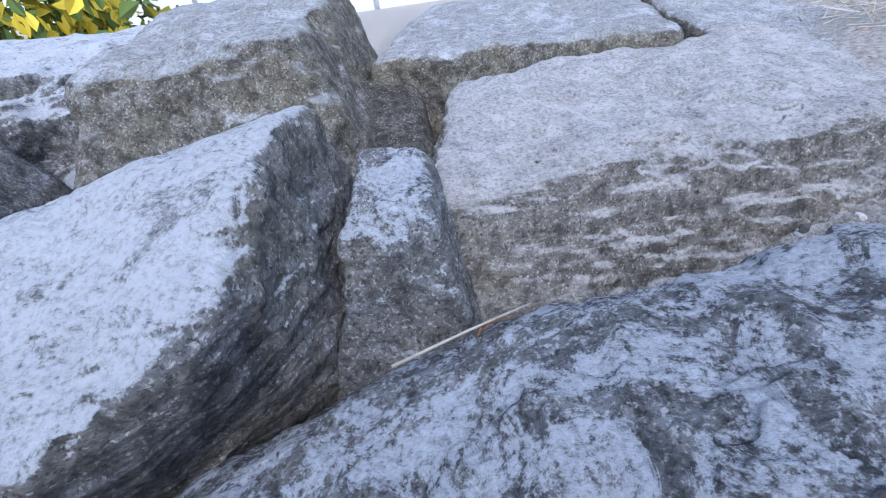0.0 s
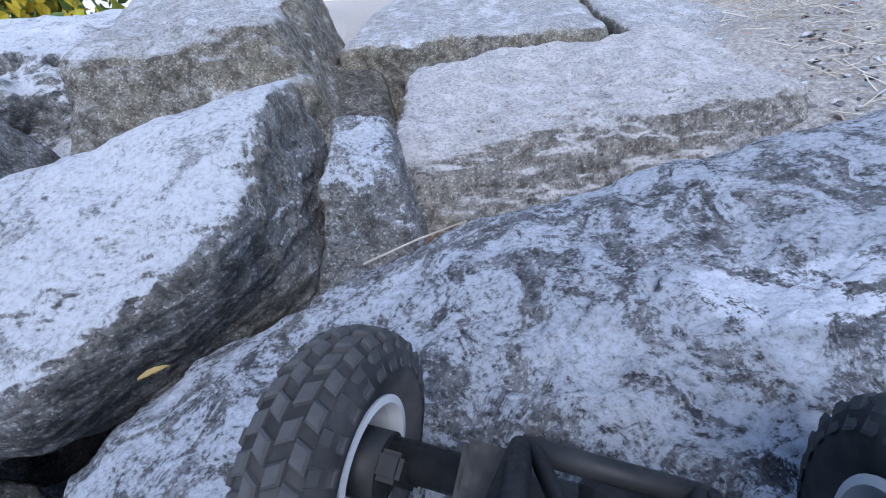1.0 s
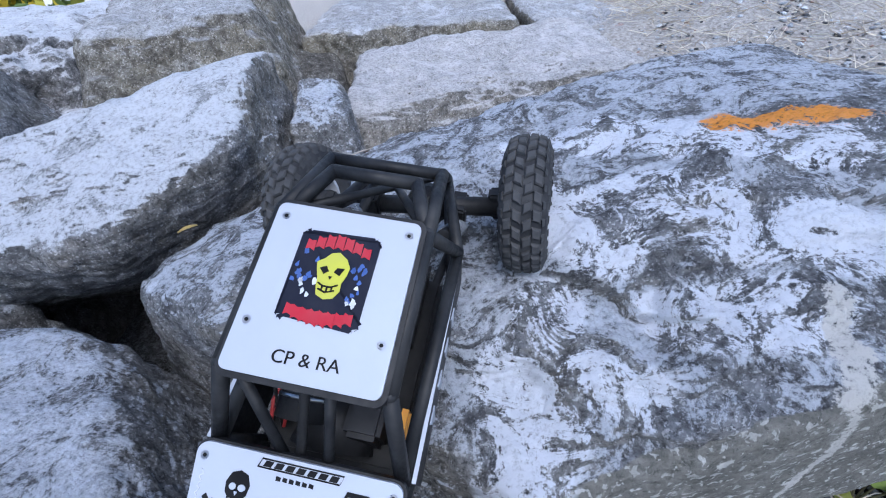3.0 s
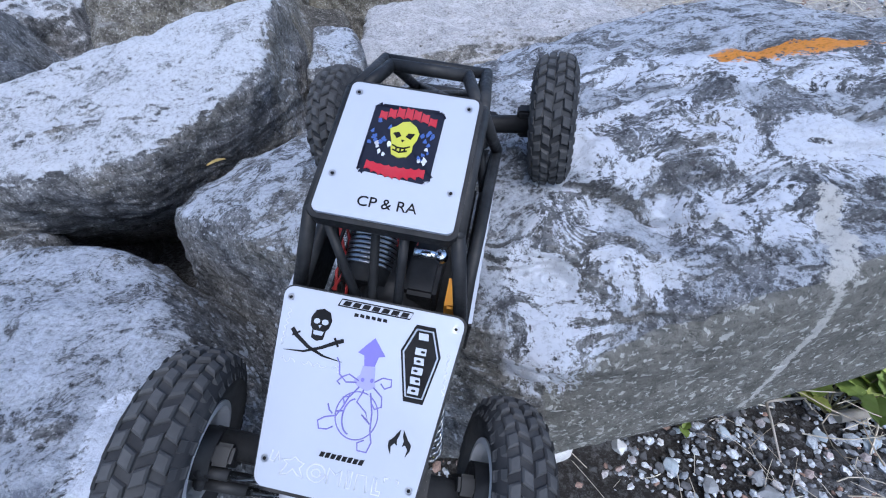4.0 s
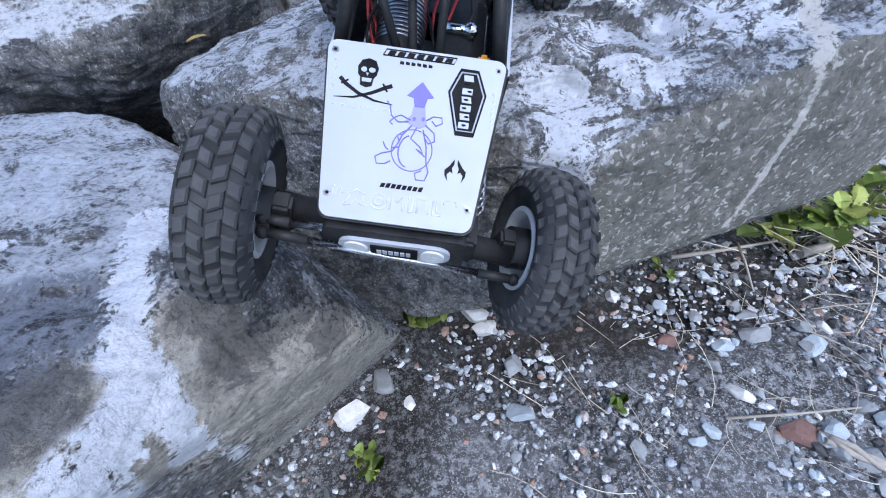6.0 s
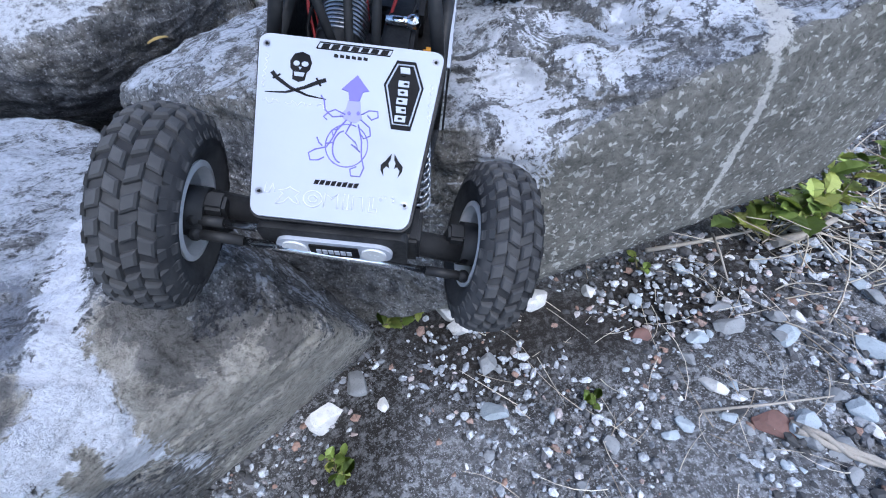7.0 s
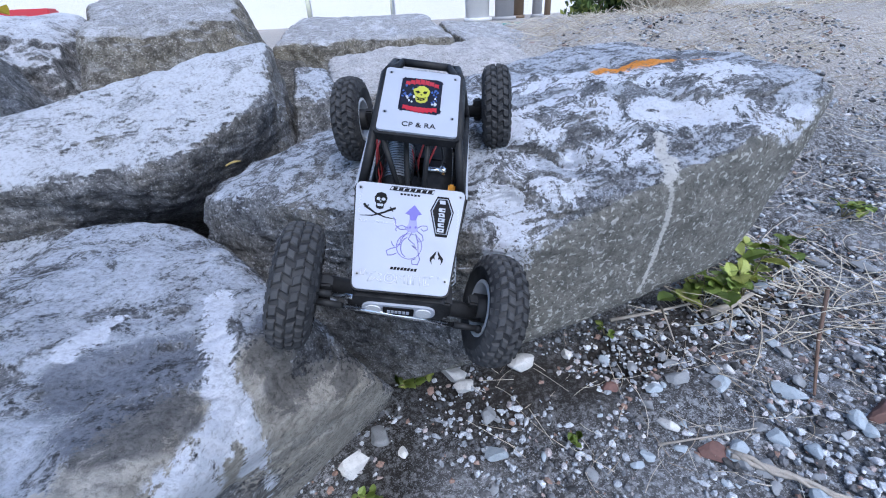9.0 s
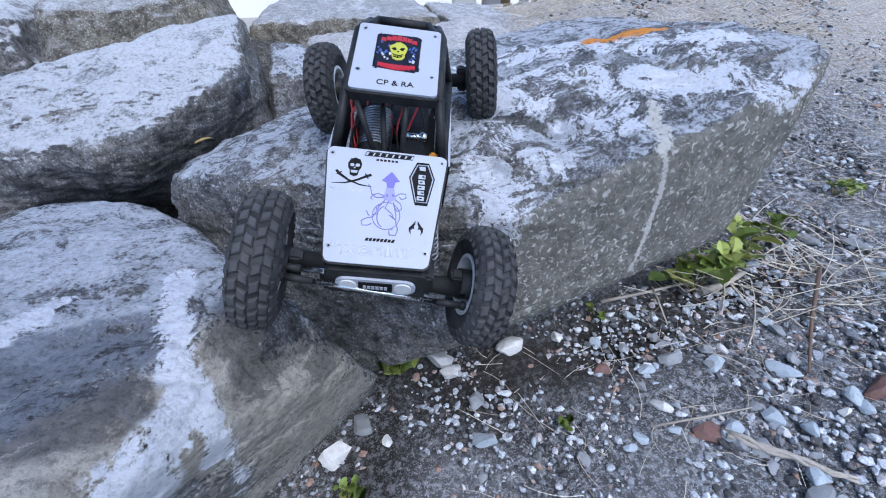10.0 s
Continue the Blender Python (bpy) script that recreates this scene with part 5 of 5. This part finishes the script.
def leafy_plant(label, x, y, stems, leaves, height, size, seed):
    rng = np.random.RandomState(seed)
    plant = new("leafy_plant")
    plant.location = on_ground(x, y, 0)
    tagged(plant, label, "plant", "weeds at the boulder foot")
    for _ in range(stems):
        a, lean = rng.uniform(0, 6.28), rng.uniform(0.3, 1.1)
        top = Vector((height * lean * math.cos(a), height * lean * math.sin(a), height * rng.uniform(0.5, 1.0)))
        midp = top * 0.5 + Vector((0, 0, height * 0.15))
        bm = bmesh.new()
        tube(bm, [Vector((0, 0, 0)), midp, top], 0.0012, 6)
        part("stem", bm, STEM, plant)
        for k in range(leaves):
            s = 0.35 + 0.65 * (k + 1) / leaves
            at_p = Vector((0, 0, 0)).lerp(midp, min(1, s * 2)) if s < 0.5 else midp.lerp(top, s * 2 - 1)
            ob = new("leaf", LEAF_MESH)
            ob.parent = plant
            l = size * rng.uniform(0.6, 1.15)
            ob.matrix_basis = Matrix.LocRotScale(at_p, Euler((rng.uniform(-0.5, 0.5), rng.uniform(-0.6, 0.3), a + k * 2.4 + rng.uniform(-0.5, 0.5))), (l, l, l))


leafy_plant("yellow-green toothed weed at the boulder foot", 0.50, -0.235, 7, 4, 0.060, 0.040, 1)
leafy_plant("yellow-green toothed weed among dry stalks", 0.59, -0.235, 6, 4, 0.060, 0.038, 2)
leafy_plant("dull green weed under the boulder end", 0.70, -0.185, 5, 3, 0.05, 0.030, 3)
leafy_plant("small dull weed in the cleft between boulders", -0.015, -0.165, 4, 3, 0.03, 0.022, 4)
leafy_plant("tiny sprout beside the long stick", 0.32, -0.205, 3, 2, 0.018, 0.016, 5)
leafy_plant("small feathery weed beside the painted boulder", -0.13, -0.335, 5, 4, 0.02, 0.014, 6)
leafy_plant("tiny pale sprout on the gravel", 0.16, -0.355, 3, 2, 0.010, 0.014, 7)
leafy_plant("low weed on the bank", 0.95, -0.15, 4, 3, 0.03, 0.028, 8)

# a dry yellow leaf caught in the gap
DRY_LEAF = stone_material("dry_yellow_leaf", (0.62, 0.48, 0.20), 10)
bm = bmesh.new()
bm.from_mesh(LEAF_MESH)
fallen = part("fallen_leaf", bm, DRY_LEAF)
fallen.matrix_world = pose(-0.255, 0.115, 0.372, 15, -8, 20) @ Matrix.Diagonal((0.026, 0.009, 0.02, 1))
tagged(fallen, "dry yellow leaf caught between two boulders", "leaf")

# ---- the distance ----
PLASTER = stone_material("pale_painted_wall", (0.80, 0.80, 0.80), 12)
CONCRETE = stone_material("grey_concrete", (0.42, 0.42, 0.43), 13)
TIMBER = stone_material("brown_timber", (0.22, 0.16, 0.11), 14)
HOSE = plain("green_hose", (0.10, 0.30, 0.26), 0.5)
RED_PAINT = plain("red_paint", (0.55, 0.04, 0.06), 0.5)


def bearing(degrees, distance, z=None):
    """A place out on the level, by its compass way from the walk's end."""
    x, y = -0.107 + distance * math.sin(radians(degrees)), -0.655 + distance * math.cos(radians(degrees))
    return Vector((x, y, float(ground_height(x, y)) if z is None else z))


building = new("far_building")
tagged(building, "pale painted building beyond the level ground", "building")
a, b2 = bearing(-40, 16), bearing(36, 16)
d = (b2 - a).normalized()
side_v = Vector((-d.y, d.x, 0))
for k in range(9):
    p, q = a.lerp(b2, k / 9), a.lerp(b2, (k + 0.94) / 9)
    bm = bmesh.new()
    base = [p, q, q + side_v * 0.3, p + side_v * 0.3]
    low = [bm.verts.new(v - Vector((0, 0, 0.1))) for v in base]
    top = [bm.verts.new(v + Vector((0, 0, 3.2))) for v in base]
    bm.faces.new(low[::-1]), bm.faces.new(top)
    for i in range(4):
        bm.faces.new((low[i - 1], low[i], top[i], top[i - 1]))
    bmesh.ops.recalc_face_normals(bm, faces=bm.faces)
    part("wall_panel", bm, PLASTER, building)
bm = bmesh.new()
rod(bm, a + Vector((0, 0, 3.3)), b2 + Vector((0, 0, 3.3)), 0.35, seg=8)
part("eaves", bm, TIMBER, building)


def far_post(label, deg, dist, r, mat, height=2.8):
    foot = bearing(deg, dist)
    bm = bmesh.new()
    rod(bm, foot - Vector((0, 0, 0.05)), foot + Vector((0, 0, height)), r, r * 0.95, 14)
    rod(bm, foot, foot + Vector((0, 0, 0.06)), r * 1.25, seg=14)
    tagged(part("post", bm, mat), label, "post", "posts beyond the level")


far_post("pale round post beyond the level", 22.5, 9, 0.21, PLASTER)
far_post("grey concrete post beyond the level", 25.6, 9, 0.18, CONCRETE)
far_post("thin brown post beyond the level", 27.3, 10, 0.10, TIMBER)
far_post("thin pale post beyond the level", 29.4, 10, 0.10, CONCRETE)
fence = new("fence")
tagged(fence, "brown timber fence beyond the level ground", "fence")
for z in (0.7, 1.1):
    bm = bmesh.new()
    rod(bm, bearing(27, 12) + Vector((0, 0, z)), bearing(38, 12) + Vector((0, 0, z)), 0.07, seg=8)
    part("rail", bm, TIMBER, fence)
for deg in (27, 30.6, 34.3, 38):
    bm = bmesh.new()
    rod(bm, bearing(deg, 12) - Vector((0, 0, 0.1)), bearing(deg, 12) + Vector((0, 0, 1.25)), 0.08, seg=8)
    part("post", bm, TIMBER, fence)
bm = bmesh.new()
box(bm, (-0.4, -0.2, 0), (0.4, 0.2, 0.55), 0.03)
crate = part("crate", bm, RED_PAINT)
crate.location = bearing(-22.8, 11)
tagged(crate, "red painted box in front of the far wall", "box")
bm = bmesh.new()
for s in range(3):
    tube(bm, [bearing(22.8 + 1.1 * k, 5.6 + 0.12 * s + 0.06 * math.sin(k * 1.3 + s)) + Vector((0, 0, 0.025)) for k in range(9)], 0.014, 8)
tagged(part("hose", bm, HOSE), "green hose lying in loops on dry ground", "hose")

# bushes and trees: trunks, limbs and many leaf clumps
FOLIAGE, t, b = material("bush_foliage", 0.6, 0, 0.3)
geo = t.nodes.new("ShaderNodeNewGeometry")
t.links.new(ramp(t, geo.outputs["Random Per Island"], [(0.0, (0.02, 0.04, 0.012)), (0.45, (0.06, 0.10, 0.025)), (0.75, (0.12, 0.17, 0.04)), (1.0, (0.22, 0.24, 0.05))]), b.inputs["Base Color"])
YELLOW, t, b = material("autumn_foliage", 0.6, 0, 0.3)
geo = t.nodes.new("ShaderNodeNewGeometry")
t.links.new(ramp(t, geo.outputs["Random Per Island"], [(0.0, (0.07, 0.11, 0.03)), (0.35, (0.20, 0.28, 0.06)), (0.6, (0.62, 0.46, 0.03)), (1.0, (0.85, 0.68, 0.08))]), b.inputs["Base Color"])
BARK = stone_material("dark_bark", (0.10, 0.075, 0.055), 15)


def crown(name, parent, mat, count, size, spread, middle, seed):
    rng = np.random.RandomState(seed)
    lobes = [np.array(middle) + rng.normal(size=3) * np.array(spread) * 0.7 for _ in range(14)]
    verts, faces = [], []
    for k in range(count):
        c = lobes[rng.randint(14)] + rng.normal(size=3) * np.array(spread) * 0.28
        e = np.array(Euler(rng.uniform(0, 6.28, 3)).to_matrix())
        s = size * rng.uniform(0.5, 1.3)
        base = len(verts)
        for x, y, z in ((0, 0, 0), (0.4, 0.3, 0.1), (0.75, 0.2, 0.05), (1, 0, -0.1), (0.75, -0.2, 0.05), (0.4, -0.3, 0.1)):
            verts.append(tuple(c + e @ (np.array((x, y, z)) * s)))
        faces.append((base, base + 1, base + 2, base + 3))
        faces.append((base, base + 3, base + 4, base + 5))
    ob = sheet(name, verts, faces, mat, False)
    ob.parent = parent
    return ob


def tree(label, foot, height, lean, mat, count, seed, name="tree", trunk_r=0.07, spread=0.5, size=0.12):
    rng = np.random.RandomState(seed)
    thing = new(name)
    thing.location = foot
    tagged(thing, label, "tree" if name == "tree" else "bush")
    top = Vector((lean, 0.1, height * 0.75))
    bm = bmesh.new()
    rod(bm, (0, 0, -0.05), top * 0.5, trunk_r, trunk_r * 0.75, 10)
    rod(bm, top * 0.5, top, trunk_r * 0.75, trunk_r * 0.35, 10)
    part("trunk", bm, BARK, thing)
    for k in range(6):
        p = top * rng.uniform(0.25, 0.9)
        a = rng.uniform(0, 6.28)
        q = p + Vector((math.cos(a) * spread, math.sin(a) * spread, rng.uniform(0.0, 0.6) * height * 0.4))
        bm = bmesh.new()
        rod(bm, p, q, trunk_r * 0.4, trunk_r * 0.12, 7)
        part("limb", bm, BARK, thing)
    crown("crown", thing, mat, count, size, (spread, spread, height * 0.36), (lean * 0.5, 0, height * 0.5), seed)


tree("low dark green bush on dry ground", bearing(36.5, 7.0), 1.0, 0.0, FOLIAGE, 2600, 21, "bush", 0.03, 0.30, 0.09)
tree("low dark green bush on dry ground", bearing(40.0, 7.2), 0.8, 0.1, FOLIAGE, 2200, 22, "bush", 0.03, 0.30, 0.09)
tree("small tree with yellowing leaves", Vector((-3.0, 3.0, 0.25)), 2.6, 0.3, YELLOW, 2600, 23, "tree", 0.06, 0.6, 0.12)
tree("small leaning tree with yellow leaves", Vector((-4.3, 3.4, 0.25)), 2.8, -0.4, YELLOW, 2600, 24, "tree", 0.07, 0.7, 0.13)
tree("small green tree with dark trunk", Vector((-3.6, 4.6, 0.3)), 3.0, 0.2, FOLIAGE, 2600, 25, "tree", 0.08, 0.7, 0.13)
tree("small green tree behind the boulders", Vector((-5.4, 4.4, 0.3)), 3.0, 0.2, YELLOW, 2600, 26, "tree", 0.07, 0.8, 0.13)
litter("dry_grass", "clump of tall dry grass beside the bush", 500, lambda r: tuple(bearing(43.5 + 1.6 * r.normal(), 6.8 + 0.2 * r.normal()))[:2], (0.2, 0.6), 0.006, 1.6, 31)
